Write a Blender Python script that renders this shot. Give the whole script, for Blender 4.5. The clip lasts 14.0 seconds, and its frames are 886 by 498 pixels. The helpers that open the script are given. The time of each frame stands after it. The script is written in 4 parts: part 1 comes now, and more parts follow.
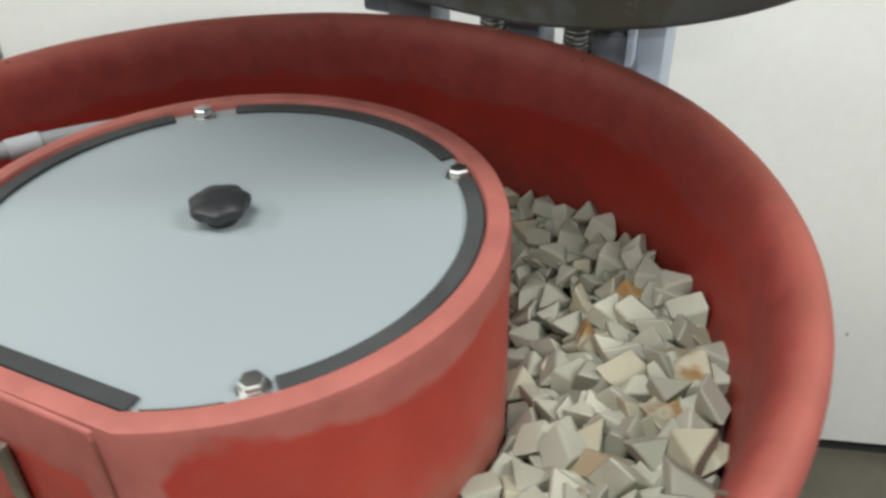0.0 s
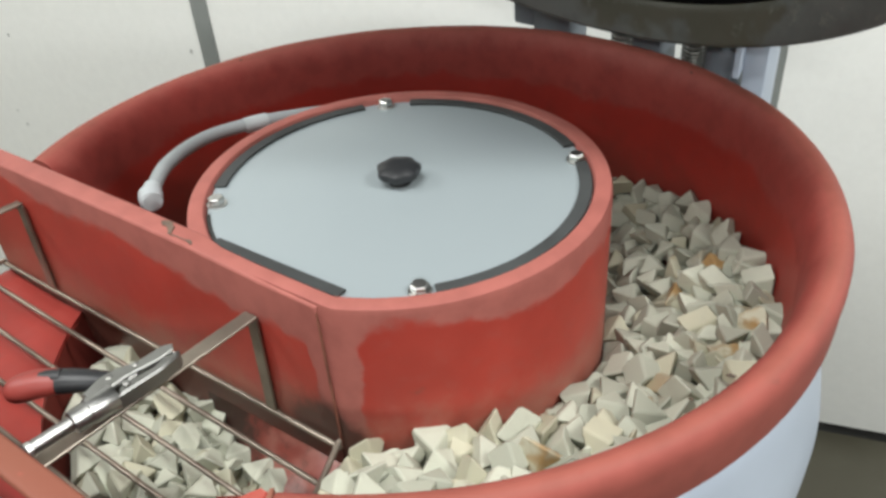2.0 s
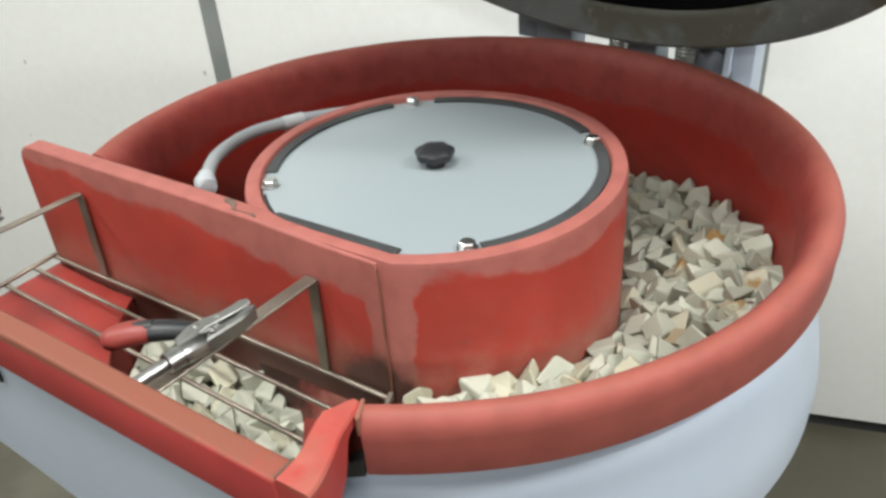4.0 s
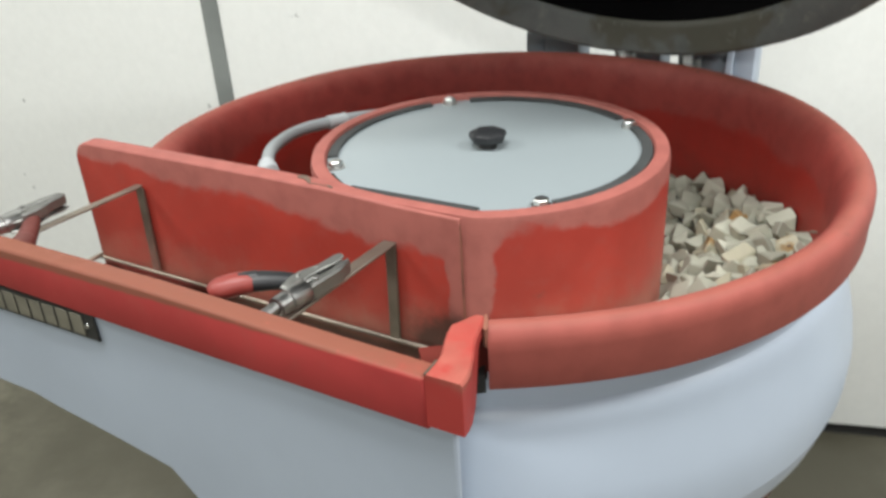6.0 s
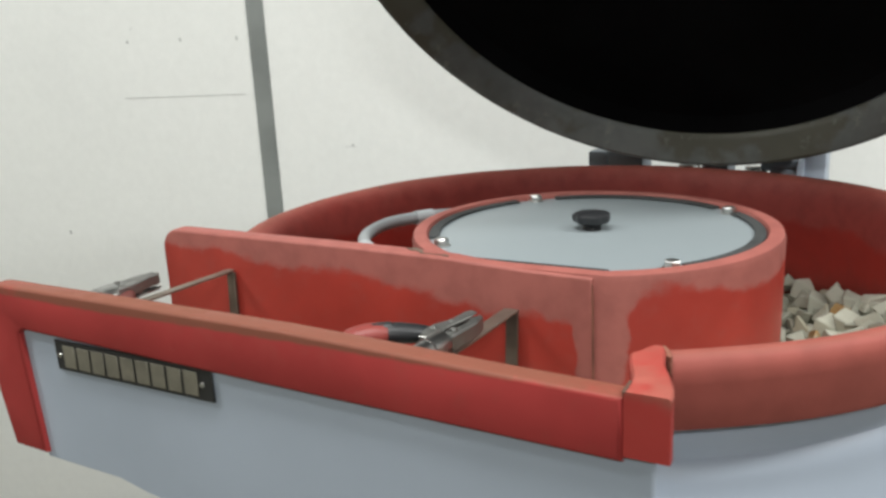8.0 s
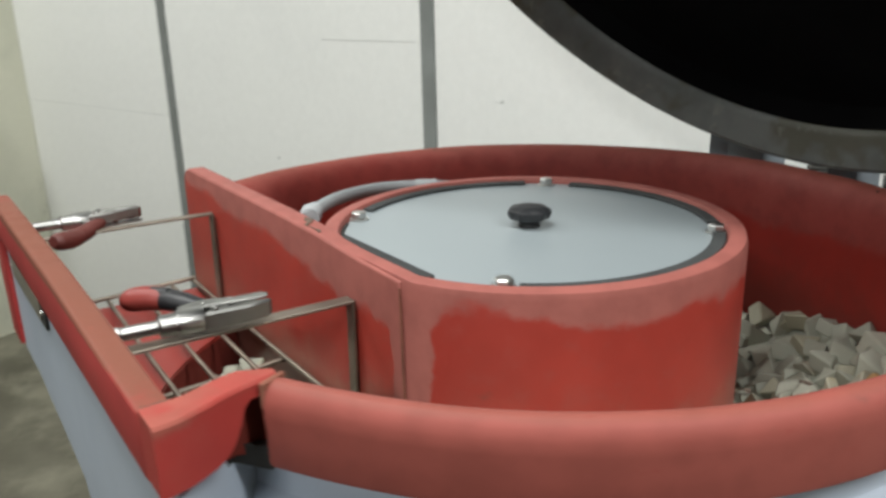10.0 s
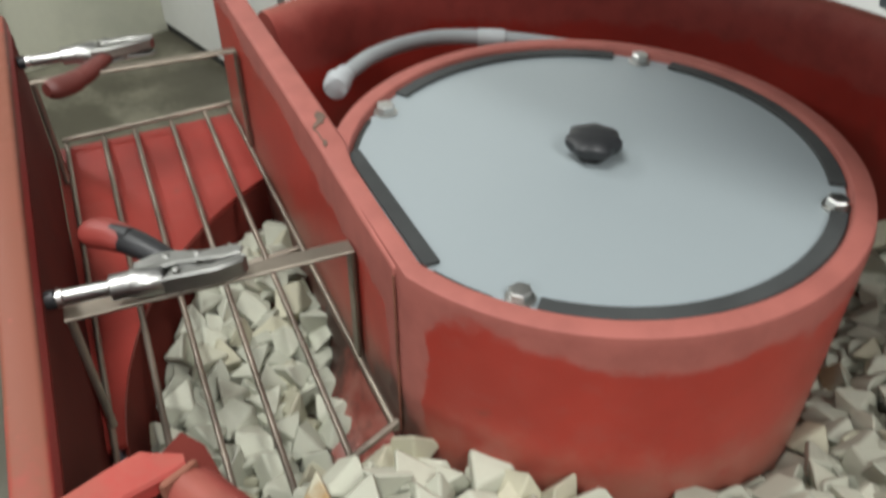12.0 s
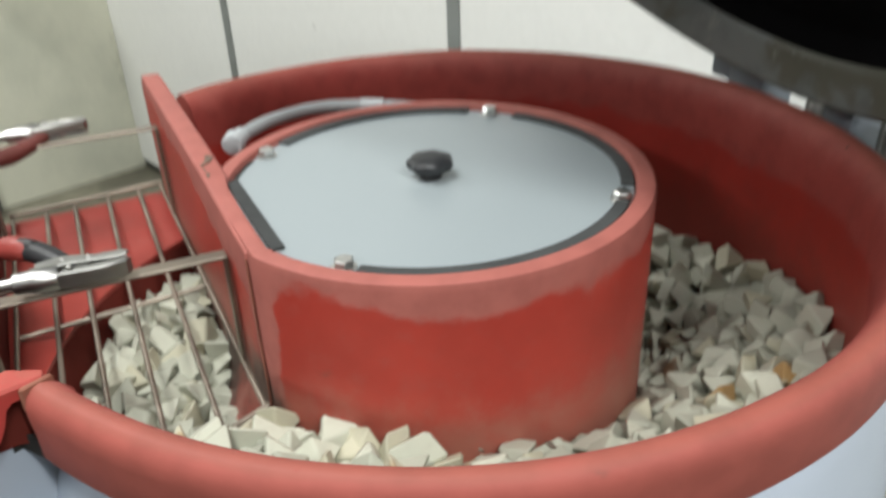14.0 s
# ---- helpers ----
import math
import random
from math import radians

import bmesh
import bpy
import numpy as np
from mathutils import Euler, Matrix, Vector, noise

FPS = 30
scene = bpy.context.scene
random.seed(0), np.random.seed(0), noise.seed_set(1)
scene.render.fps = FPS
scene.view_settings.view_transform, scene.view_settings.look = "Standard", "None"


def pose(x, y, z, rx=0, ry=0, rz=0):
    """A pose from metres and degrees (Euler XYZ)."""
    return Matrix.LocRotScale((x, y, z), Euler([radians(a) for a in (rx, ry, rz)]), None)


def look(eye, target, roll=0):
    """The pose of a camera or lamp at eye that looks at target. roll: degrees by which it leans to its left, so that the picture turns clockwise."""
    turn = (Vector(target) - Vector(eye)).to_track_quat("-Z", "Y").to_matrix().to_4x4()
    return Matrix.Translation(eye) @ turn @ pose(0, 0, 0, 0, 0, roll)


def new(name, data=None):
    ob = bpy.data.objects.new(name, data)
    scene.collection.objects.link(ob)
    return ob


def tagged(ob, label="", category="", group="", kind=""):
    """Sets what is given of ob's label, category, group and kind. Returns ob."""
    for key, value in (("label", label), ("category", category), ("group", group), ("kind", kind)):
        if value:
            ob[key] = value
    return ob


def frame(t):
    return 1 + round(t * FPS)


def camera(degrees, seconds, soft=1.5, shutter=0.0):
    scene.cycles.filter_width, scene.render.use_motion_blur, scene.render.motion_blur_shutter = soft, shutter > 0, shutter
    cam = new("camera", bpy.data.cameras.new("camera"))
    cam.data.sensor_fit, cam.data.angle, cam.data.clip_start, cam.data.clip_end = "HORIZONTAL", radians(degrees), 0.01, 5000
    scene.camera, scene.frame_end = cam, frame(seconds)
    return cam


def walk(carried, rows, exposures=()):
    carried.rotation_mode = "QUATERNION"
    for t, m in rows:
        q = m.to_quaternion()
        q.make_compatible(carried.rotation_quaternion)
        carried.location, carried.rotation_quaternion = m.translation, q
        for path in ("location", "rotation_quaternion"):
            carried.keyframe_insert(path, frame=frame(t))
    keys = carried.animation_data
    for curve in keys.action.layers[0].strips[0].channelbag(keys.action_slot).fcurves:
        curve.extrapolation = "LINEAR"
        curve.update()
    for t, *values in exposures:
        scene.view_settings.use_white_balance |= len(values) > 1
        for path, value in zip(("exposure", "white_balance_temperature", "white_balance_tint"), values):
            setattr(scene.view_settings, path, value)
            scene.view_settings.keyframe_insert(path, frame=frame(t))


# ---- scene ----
cam = camera(57.79, 14.0, soft=2.9, shutter=0.5)
PATH = [
    (0, (0.0094, -0.5976, 1.5851), (0.4411, 0.8070, 0.5456), -1.48),
    (0.5, (0.1078, -0.6384, 1.5837), (0.2979, 0.8060, 0.5266), -1.18),
    (1, (0.1108, -0.6937, 1.5965), (0.1345, 0.7897, 0.5772), -1.18),
    (1.5, (0.0326, -0.7664, 1.6578), (0.0893, 0.7209, 0.6456), -3.02),
    (2, (-0.0308, -0.8098, 1.6858), (0.1051, 0.6588, 0.6538), -4.34),
    (2.5, (-0.0691, -0.8133, 1.6797), (0.1104, 0.5704, 0.5425), -3.87),
    (3, (-0.0780, -0.8703, 1.6742), (0.0421, 0.5452, 0.5688), -4.16),
    (3.2, (-0.0611, -0.8905, 1.6819), (0.0455, 0.5636, 0.6263), -3.82),
    (5.3, (-0.2713, -0.9452, 1.6655), (0.1110, 0.5426, 0.7272), -5.07),
    (5.5, (-0.2777, -0.9589, 1.6663), (0.0750, 0.5307, 0.7194), -5.71),
    (6, (-0.2931, -1.0007, 1.6050), (0.0519, 0.5589, 0.7752), -3.39),
    (6.5, (-0.3180, -1.0217, 1.5754), (0.0220, 0.6292, 0.9440), -2.86),
    (7, (-0.4846, -0.9573, 1.5425), (-0.0295, 0.6979, 1.0010), -2.60),
    (7.2, (-0.5182, -0.9378, 1.5284), (-0.0117, 0.7094, 1.0084), -2.63),
    (9.3, (-0.1215, -1.0494, 1.4339), (-0.1929, 0.7052, 1.0386), -1.73),
    (9.5, (-0.0595, -1.0020, 1.4388), (-0.2281, 0.7376, 1.0081), -1.43),
    (10, (0.1008, -0.9077, 1.4821), (-0.2776, 0.7649, 0.9352), -1.49),
    (10.5, (0.2343, -0.8693, 1.4977), (-0.4096, 0.6738, 0.8313), -1.50),
    (11, (0.2307, -0.7752, 1.5475), (-0.4480, 0.7183, 0.8068), -0.13),
    (11.5, (0.1335, -0.6583, 1.5934), (-0.5272, 0.7852, 0.7449), 0.33),
    (12, (0.1138, -0.6315, 1.6158), (-0.4220, 0.6620, 0.4845), -0.02),
    (12.5, (0.1356, -0.6476, 1.6516), (-0.3443, 0.5796, 0.4254), -1.34),
    (13, (0.1706, -0.6522, 1.6643), (-0.2756, 0.5964, 0.4471), -1.44),
    (13.5, (0.2204, -0.6655, 1.6561), (-0.2391, 0.5874, 0.4482), -2.46),
    (14, (0.3136, -0.7517, 1.5763), (-0.2747, 0.7100, 0.7059), -2.35),
]
EXPOSURES = [(0, -0.29), (1, -0.19), (2.4, -0.22), (3.1, -0.13), (5.3, -0.06), (6.5, -0.10), (7.2, -0.31), (9.3, -0.33), (10.5, -0.45), (11, -0.17), (11.5, -0.36), (12, -0.50), (12.5, -0.36), (13.5, -0.37), (14, -0.23)]
walk(cam, [(t, look(eye, target, roll)) for t, eye, target, roll in PATH], EXPOSURES)

# ---- light ----
world = bpy.data.worlds.new("world")
scene.world = world
world.use_nodes = True
world.node_tree.nodes["Background"].inputs[0].default_value = (0.75, 0.8, 0.85, 1)
world.node_tree.nodes["Background"].inputs[1].default_value = 0.3


def ceiling_lamp(x, y, z, sx, sy, turn, watts, tone):
    data = bpy.data.lights.new("ceiling_lamp", "AREA")
    data.shape, data.size, data.size_y, data.energy, data.color = "RECTANGLE", sx, sy, watts, tone
    ob = new("ceiling_lamp", data)
    ob.matrix_world = pose(x, y, z, 0, 0, turn)
    return ob


ceiling_lamp(-0.53, -0.60, 3.3, 1.2, 0.16, -25, 66, (0.978, 0.99, 0.968))
ceiling_lamp(-2.67, 0.45, 3.3, 1.2, 0.16, -25, 84, (0.978, 0.99, 0.968))
ceiling_lamp(1.67, -1.46, 3.3, 1.2, 0.16, -25, 100, (0.978, 0.99, 0.968))
ceiling_lamp(-0.90, -3.60, 3.3, 1.2, 0.16, -25, 105, (0.978, 0.99, 0.968))


# ---- materials ----
def material(name, rough=0.6, metal=0.0):
    m = bpy.data.materials.new(name)
    m.use_nodes = True
    b = m.node_tree.nodes["Principled BSDF"]
    b.inputs["Roughness"].default_value = rough
    b.inputs["Metallic"].default_value = metal
    return m, m.node_tree, b


def node(tree, kind, **values):
    n = tree.nodes.new(kind)
    for key, v in values.items():
        n.inputs[key.replace("_", " ")].default_value = v
    return n


def place_of(tree):
    return tree.nodes.new("ShaderNodeNewGeometry").outputs["Position"]


def noise_of(tree, scale, detail=4.0, rough=0.55, vector=None):
    n = node(tree, "ShaderNodeTexNoise", Scale=scale, Detail=detail, Roughness=rough)
    tree.links.new(vector or place_of(tree), n.inputs["Vector"])
    return n.outputs["Fac"]


def ramp(tree, value, low, high, smooth=True):
    n = tree.nodes.new("ShaderNodeMapRange")
    n.interpolation_type = "SMOOTHSTEP" if smooth else "LINEAR"
    n.inputs["From Min"].default_value, n.inputs["From Max"].default_value = low, high
    tree.links.new(value, n.inputs["Value"])
    return n.outputs["Result"]


def mix(tree, fac, a, b):
    n = tree.nodes.new("ShaderNodeMix")
    n.data_type = "RGBA"
    for socket, v in ((n.inputs["Factor"], fac), (n.inputs["A"], a), (n.inputs["B"], b)):
        if isinstance(v, (int, float)):
            socket.default_value = v
        elif isinstance(v, tuple):
            socket.default_value = (*v, 1)
        else:
            tree.links.new(v, socket)
    return n.outputs["Result"]


def calc(tree, op, a, b=0.0):
    n = tree.nodes.new("ShaderNodeMath")
    n.operation = op
    for socket, v in zip(n.inputs, (a, b)):
        if isinstance(v, (int, float)):
            socket.default_value = v
        else:
            tree.links.new(v, socket)
    return n.outputs[0]


def bump(tree, bsdf, height, strength=0.2, distance=0.002):
    n = node(tree, "ShaderNodeBump", Strength=strength, Distance=distance)
    tree.links.new(height, n.inputs["Height"])
    tree.links.new(n.outputs["Normal"], bsdf.inputs["Normal"])


def plain(name, colour, rough=0.5, metal=0.0, var=0.12, scale=30.0, bumpy=0.1):
    """A surface of one colour with slight mottling at two scales and fine relief."""
    m, tree, b = material(name, rough, metal)
    dark = tuple(c * (1 - var) for c in colour)
    light = tuple(min(1.0, c * (1 + var)) for c in colour)
    coarse = ramp(tree, noise_of(tree, scale * 0.2), 0.35, 0.65)
    fine = noise_of(tree, scale * 6)
    tone = mix(tree, coarse, dark, light)
    tree.links.new(mix(tree, calc(tree, "MULTIPLY", fine, 0.25), tone, dark), b.inputs["Base Color"])
    r = tree.nodes.new("ShaderNodeMapRange")
    tree.links.new(noise_of(tree, scale), r.inputs["Value"])
    r.inputs["To Min"].default_value, r.inputs["To Max"].default_value = max(0.02, rough - 0.1), min(1.0, rough + 0.1)
    tree.links.new(r.outputs[0], b.inputs["Roughness"])
    if bumpy:
        bump(tree, b, fine, bumpy, 0.001)
    return m


def along(tree, way):
    n = tree.nodes.new("ShaderNodeVectorMath")
    n.operation = "DOT_PRODUCT"
    tree.links.new(place_of(tree), n.inputs[0])
    n.inputs[1].default_value = way
    return n.outputs["Value"]


def liner_red(name, dust_from, low_dust=True, base=(0.30, 0.024, 0.015), dust=(0.36, 0.095, 0.070), seam=False, brown_top=0.0, slurry_shade_high=0.10, slurry_shade_tone=(0.25, 0.155, 0.11), rough=(0.42, 0.68), gloss=0.5, lip=None):
    """Cast polyurethane: a saturated red where wet, faded and dusty above a ragged line, toned near the stones by
    slurry and, in the bowl, painted shade.
    """
    m, tree, b = material(name, 0.45)
    z = along(tree, (0, 0, 1))
    coarse = calc(tree, "MULTIPLY", calc(tree, "SUBTRACT", noise_of(tree, 5.5, 3.0, 0.5), 0.5), 0.055)
    wave = calc(tree, "ADD", coarse, calc(tree, "MULTIPLY", calc(tree, "SUBTRACT", noise_of(tree, 24.0, 6.0, 0.65), 0.5), 0.055))
    level = calc(tree, "ADD", z, wave)
    if seam:
        # beside the upright joint the dust reaches further down
        s = along(tree, (0.737, -0.676, 0))
        sink = calc(tree, "SUBTRACT", ramp(tree, s, -0.30, 0.04), ramp(tree, s, 0.098, 0.125))
        level = calc(tree, "ADD", level, calc(tree, "MULTIPLY", sink, 0.034))
        level = calc(tree, "ADD", level, calc(tree, "MULTIPLY", ramp(tree, s, 0.13, 0.25), 0.016))
    faded = ramp(tree, level, dust_from - 0.006, dust_from + 0.010)
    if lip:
        # outside the inner lip the rim is dusty and paler; within, shade is painted in
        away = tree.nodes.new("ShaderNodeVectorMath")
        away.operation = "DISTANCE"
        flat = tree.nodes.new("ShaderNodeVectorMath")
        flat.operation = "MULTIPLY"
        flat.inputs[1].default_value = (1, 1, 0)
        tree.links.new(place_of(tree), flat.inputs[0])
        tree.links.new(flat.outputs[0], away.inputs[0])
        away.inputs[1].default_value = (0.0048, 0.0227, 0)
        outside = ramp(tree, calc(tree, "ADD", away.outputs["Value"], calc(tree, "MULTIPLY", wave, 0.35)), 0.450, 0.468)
    if seam:
        # a dusty band with ragged edges beside the upright joint of panel and column
        s = calc(tree, "ABSOLUTE", calc(tree, "SUBTRACT", calc(tree, "ADD", along(tree, (0.737, -0.676, 0)), calc(tree, "MULTIPLY", wave, 0.55)), 0.082))
        band = calc(tree, "MULTIPLY", calc(tree, "SUBTRACT", 1.0, ramp(tree, s, 0.026, 0.031)), ramp(tree, along(tree, (-0.676, -0.737, 0)), 0.205, 0.215))
        band = calc(tree, "MULTIPLY", band, ramp(tree, calc(tree, "ADD", z, wave), 1.05, 1.08))
        faded = calc(tree, "MAXIMUM", faded, band)
    body = mix(tree, ramp(tree, noise_of(tree, 9.0), 0.3, 0.7), base, tuple(c * 1.25 for c in base))
    body = mix(tree, calc(tree, "MULTIPLY", ramp(tree, noise_of(tree, 45.0, 6.0), 0.5, 0.75), 0.35), body, tuple(0.6 * c + 0.4 * d for c, d in zip(base, dust)))
    worn = mix(tree, ramp(tree, noise_of(tree, 30.0, 6.0), 0.35, 0.7), dust, tuple(c * 0.8 for c in dust))
    tone = mix(tree, calc(tree, "MULTIPLY", faded, 0.85), body, worn)
    if low_dust:
        # on the bowl's wall this dark foot carries shade as well as slurry
        streak = calc(tree, "MULTIPLY", calc(tree, "SUBTRACT", noise_of(tree, 26.0, 6.0, 0.7), 0.5), 0.12)
        slurry = calc(tree, "SUBTRACT", 1.0, ramp(tree, calc(tree, "ADD", z, calc(tree, "ADD", calc(tree, "MULTIPLY", wave, 0.8), streak)), 1.02, 1.02 + slurry_shade_high))
        tone = mix(tree, calc(tree, "MULTIPLY", slurry, 0.5), tone, slurry_shade_tone)
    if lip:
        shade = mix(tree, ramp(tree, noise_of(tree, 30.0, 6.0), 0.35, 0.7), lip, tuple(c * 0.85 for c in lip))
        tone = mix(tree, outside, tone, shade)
    if seam:
        spot = tree.nodes.new("ShaderNodeVectorMath")
        spot.operation = "DISTANCE"
        tree.links.new(place_of(tree), spot.inputs[0])
        spot.inputs[1].default_value = (-0.112, -0.205, 1.025)
        stain = calc(tree, "SUBTRACT", 1.0, ramp(tree, calc(tree, "ADD", spot.outputs["Value"], calc(tree, "MULTIPLY", wave, 1.2)), 0.045, 0.085))
        tone = mix(tree, calc(tree, "MULTIPLY", stain, 0.85), tone, (0.035, 0.022, 0.016))
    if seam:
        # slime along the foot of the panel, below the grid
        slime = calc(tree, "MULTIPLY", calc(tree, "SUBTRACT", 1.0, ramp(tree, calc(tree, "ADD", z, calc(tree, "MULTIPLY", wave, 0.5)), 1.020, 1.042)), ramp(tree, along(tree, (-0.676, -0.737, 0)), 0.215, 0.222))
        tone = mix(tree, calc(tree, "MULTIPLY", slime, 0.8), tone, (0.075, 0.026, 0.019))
    if brown_top:
        grime = calc(tree, "MULTIPLY", ramp(tree, calc(tree, "ADD", z, calc(tree, "MULTIPLY", wave, 0.12)), 1.2195, 1.2235), ramp(tree, noise_of(tree, 11.0, 5.0), 0.15, 0.45))
        tone = mix(tree, calc(tree, "MULTIPLY", grime, brown_top), tone, (0.185, 0.078, 0.050))
    scuff = calc(tree, "MULTIPLY", ramp(tree, noise_of(tree, 70.0, 8.0, 0.75), 0.60, 0.72), 0.4)
    tone = mix(tree, scuff, tone, tuple(0.45 * c + 0.55 * d * 1.15 for c, d in zip(base, dust)))
    grime = ramp(tree, noise_of(tree, 22.0, 8.0, 0.7), 0.64, 0.74)
    tone = mix(tree, calc(tree, "MULTIPLY", grime, 0.35), tone, (0.10, 0.06, 0.045))
    tree.links.new(tone, b.inputs["Base Color"])
    r = tree.nodes.new("ShaderNodeMapRange")
    tree.links.new(faded, r.inputs["Value"])
    r.inputs["To Min"].default_value, r.inputs["To Max"].default_value = rough
    b.inputs["Specular IOR Level"].default_value = gloss
    tree.links.new(r.outputs[0], b.inputs["Roughness"])
    bump(tree, b, noise_of(tree, 160.0, 5.0), 0.15, 0.001)
    return m


def slimy_slope():
    """The wet liner under the grid: black slime at its far end and along the panel's foot, pale pink slurry towards the heap."""
    m, tree, b = material("slimy_pale_red_slope", 0.4)
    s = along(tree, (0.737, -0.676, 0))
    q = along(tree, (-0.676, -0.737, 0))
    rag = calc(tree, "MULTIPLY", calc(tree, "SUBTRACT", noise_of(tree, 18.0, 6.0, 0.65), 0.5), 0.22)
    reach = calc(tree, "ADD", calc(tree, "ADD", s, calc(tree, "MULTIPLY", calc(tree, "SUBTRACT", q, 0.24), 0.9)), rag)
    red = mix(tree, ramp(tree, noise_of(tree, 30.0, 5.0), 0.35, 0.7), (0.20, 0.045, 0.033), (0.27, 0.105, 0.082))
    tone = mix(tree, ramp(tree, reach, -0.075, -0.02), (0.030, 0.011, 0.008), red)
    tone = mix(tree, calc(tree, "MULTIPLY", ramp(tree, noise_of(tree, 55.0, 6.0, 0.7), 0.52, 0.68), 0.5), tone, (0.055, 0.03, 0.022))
    tree.links.new(tone, b.inputs["Base Color"])
    bump(tree, b, noise_of(tree, 90.0, 5.0), 0.3, 0.001)
    return m


def scuffed_lid():
    """Grey paint with olive stains and pale scuffs."""
    m, tree, b = material("grey_lid_rim", 0.5)
    grey = mix(tree, ramp(tree, noise_of(tree, 14.0, 6.0, 0.6), 0.35, 0.65), (0.095, 0.103, 0.099), (0.128, 0.136, 0.130))
    tone = mix(tree, calc(tree, "MULTIPLY", ramp(tree, noise_of(tree, 4.5, 4.0, 0.6), 0.50, 0.56), 0.75), grey, (0.068, 0.064, 0.040))
    tone = mix(tree, calc(tree, "MULTIPLY", ramp(tree, noise_of(tree, 26.0, 8.0, 0.7), 0.58, 0.66), 0.6), tone, (0.19, 0.195, 0.175))
    tree.links.new(tone, b.inputs["Base Color"])
    bump(tree, b, noise_of(tree, 120.0, 5.0), 0.15, 0.001)
    return m


RED_COLUMN = liner_red("red_liner_column", 1.203, True, (0.300, 0.035, 0.024), (0.340, 0.116, 0.095), seam=True, slurry_shade_tone=(0.30, 0.18, 0.13))
# bowl wall darker than the rim's lip: the lid's shade is in these colours
RED_WALL = liner_red("red_liner_wall", 1.158, True, (0.190, 0.019, 0.014), (0.215, 0.038, 0.031), slurry_shade_high=0.11, slurry_shade_tone=(0.100, 0.040, 0.030), gloss=0.2)
RED_RIM = liner_red("red_bowl_liner", 1.150, True, (0.225, 0.019, 0.013), (0.258, 0.044, 0.036), brown_top=0.25, slurry_shade_high=0.11, slurry_shade_tone=(0.085, 0.030, 0.022), rough=(0.5, 0.62), gloss=0.3, lip=(0.325, 0.082, 0.065))
RED_EDGE = liner_red("red_chute_edge", 1.235, False, (0.35, 0.045, 0.043), (0.38, 0.105, 0.082), brown_top=0.88, rough=(0.5, 0.85), gloss=0.15)
RED_END = liner_red("red_chute_end", 1.227, False, (0.35, 0.042, 0.036), (0.38, 0.105, 0.080), brown_top=0.15, rough=(0.55, 0.75), gloss=0.25)
RED_RAMP = slimy_slope()
RED_DARK = liner_red("dark_red_liner", 2.0, False, (0.105, 0.018, 0.013), (0.15, 0.06, 0.045), rough=(0.8, 0.85), gloss=0.15)
RED_FLOOR = liner_red("red_chute_floor", 2.0, False, (0.245, 0.030, 0.023))
GRIME = plain("brown_grime", (0.085, 0.06, 0.042), 0.8, 0.0, 0.3, 60.0, 0.3)
JOINT = plain("dusty_brown_joint", (0.20, 0.075, 0.048), 0.85, 0.0, 0.35, 60.0, 0.3)
CHIP = plain("worn_chip", (0.115, 0.078, 0.058), 0.85, 0.0, 0.4, 60.0, 0.3)
GREY_SHELL = plain("blue_grey_paint", (0.425, 0.485, 0.57), 0.42, 0.0, 0.06, 12.0, 0.05)
PLATE = plain("cover_plate_paint", (0.285, 0.325, 0.340), 0.36, 0.05, 0.03, 5.0, 0.0)
FOAM = plain("grey_foam_tape", (0.038, 0.041, 0.041), 0.9, 0.0, 0.2, 60.0, 0.3)
STEEL = plain("bright_steel", (0.66, 0.66, 0.64), 0.36, 1.0, 0.15, 60.0, 0.1)
ZINC = plain("zinc_plated", (0.30, 0.30, 0.285), 0.48, 1.0, 0.15, 60.0, 0.1)
DULL = plain("stained_steel", (0.29, 0.25, 0.205), 0.45, 0.8, 0.3, 50.0, 0.2)
CHROME = plain("worn_chrome", (0.40, 0.40, 0.39), 0.34, 1.0, 0.25, 70.0, 0.25)
BLACK = plain("black_plastic", (0.018, 0.019, 0.021), 0.45, 0.0, 0.2, 40.0, 0.1)
LINING = plain("black_lid_lining", (0.004, 0.004, 0.0045), 0.9, 0.0, 0.3, 20.0, 0.3)
LINING.node_tree.nodes["Principled BSDF"].inputs["Specular IOR Level"].default_value = 0.05
LID_RIM = scuffed_lid()
HINGE = plain("slate_blue_bracket", (0.18, 0.205, 0.235), 0.5, 0.2, 0.2, 30.0, 0.1)
HOSE = plain("grey_rubber_hose", (0.275, 0.292, 0.298), 0.5, 0.0, 0.1, 40.0, 0.1)
PALE = plain("pale_fitting", (0.36, 0.38, 0.39), 0.4, 0.0, 0.1, 40.0, 0.05)
GRIP_DULL = plain("dull_red_grip", (0.13, 0.030, 0.024), 0.55, 0.0, 0.2, 40.0, 0.1)
GRIP = plain("red_grip", (0.25, 0.038, 0.030), 0.5, 0.0, 0.12, 40.0, 0.1)
SIGN = plain("sign_black", (0.03, 0.03, 0.03), 0.5, 0.0, 0.2, 60.0, 0.1)
SIGN_PALE = plain("sign_letters", (0.23, 0.215, 0.17), 0.5, 0.3, 0.2, 90.0, 0.1)
STRIP = plain("grey_wall_strip", (0.20, 0.215, 0.205), 0.6, 0.0, 0.15, 20.0, 0.15)
FAINT = plain("faint_mark", (0.62, 0.63, 0.61), 0.6, 0.0, 0.1, 20.0, 0.0)
SCUFF = plain("grey_scuff", (0.47, 0.48, 0.46), 0.6, 0.0, 0.2, 20.0, 0.0)
GAP = plain("dark_gap", (0.03, 0.03, 0.028), 0.9, 0.0, 0.2, 20.0, 0.1)


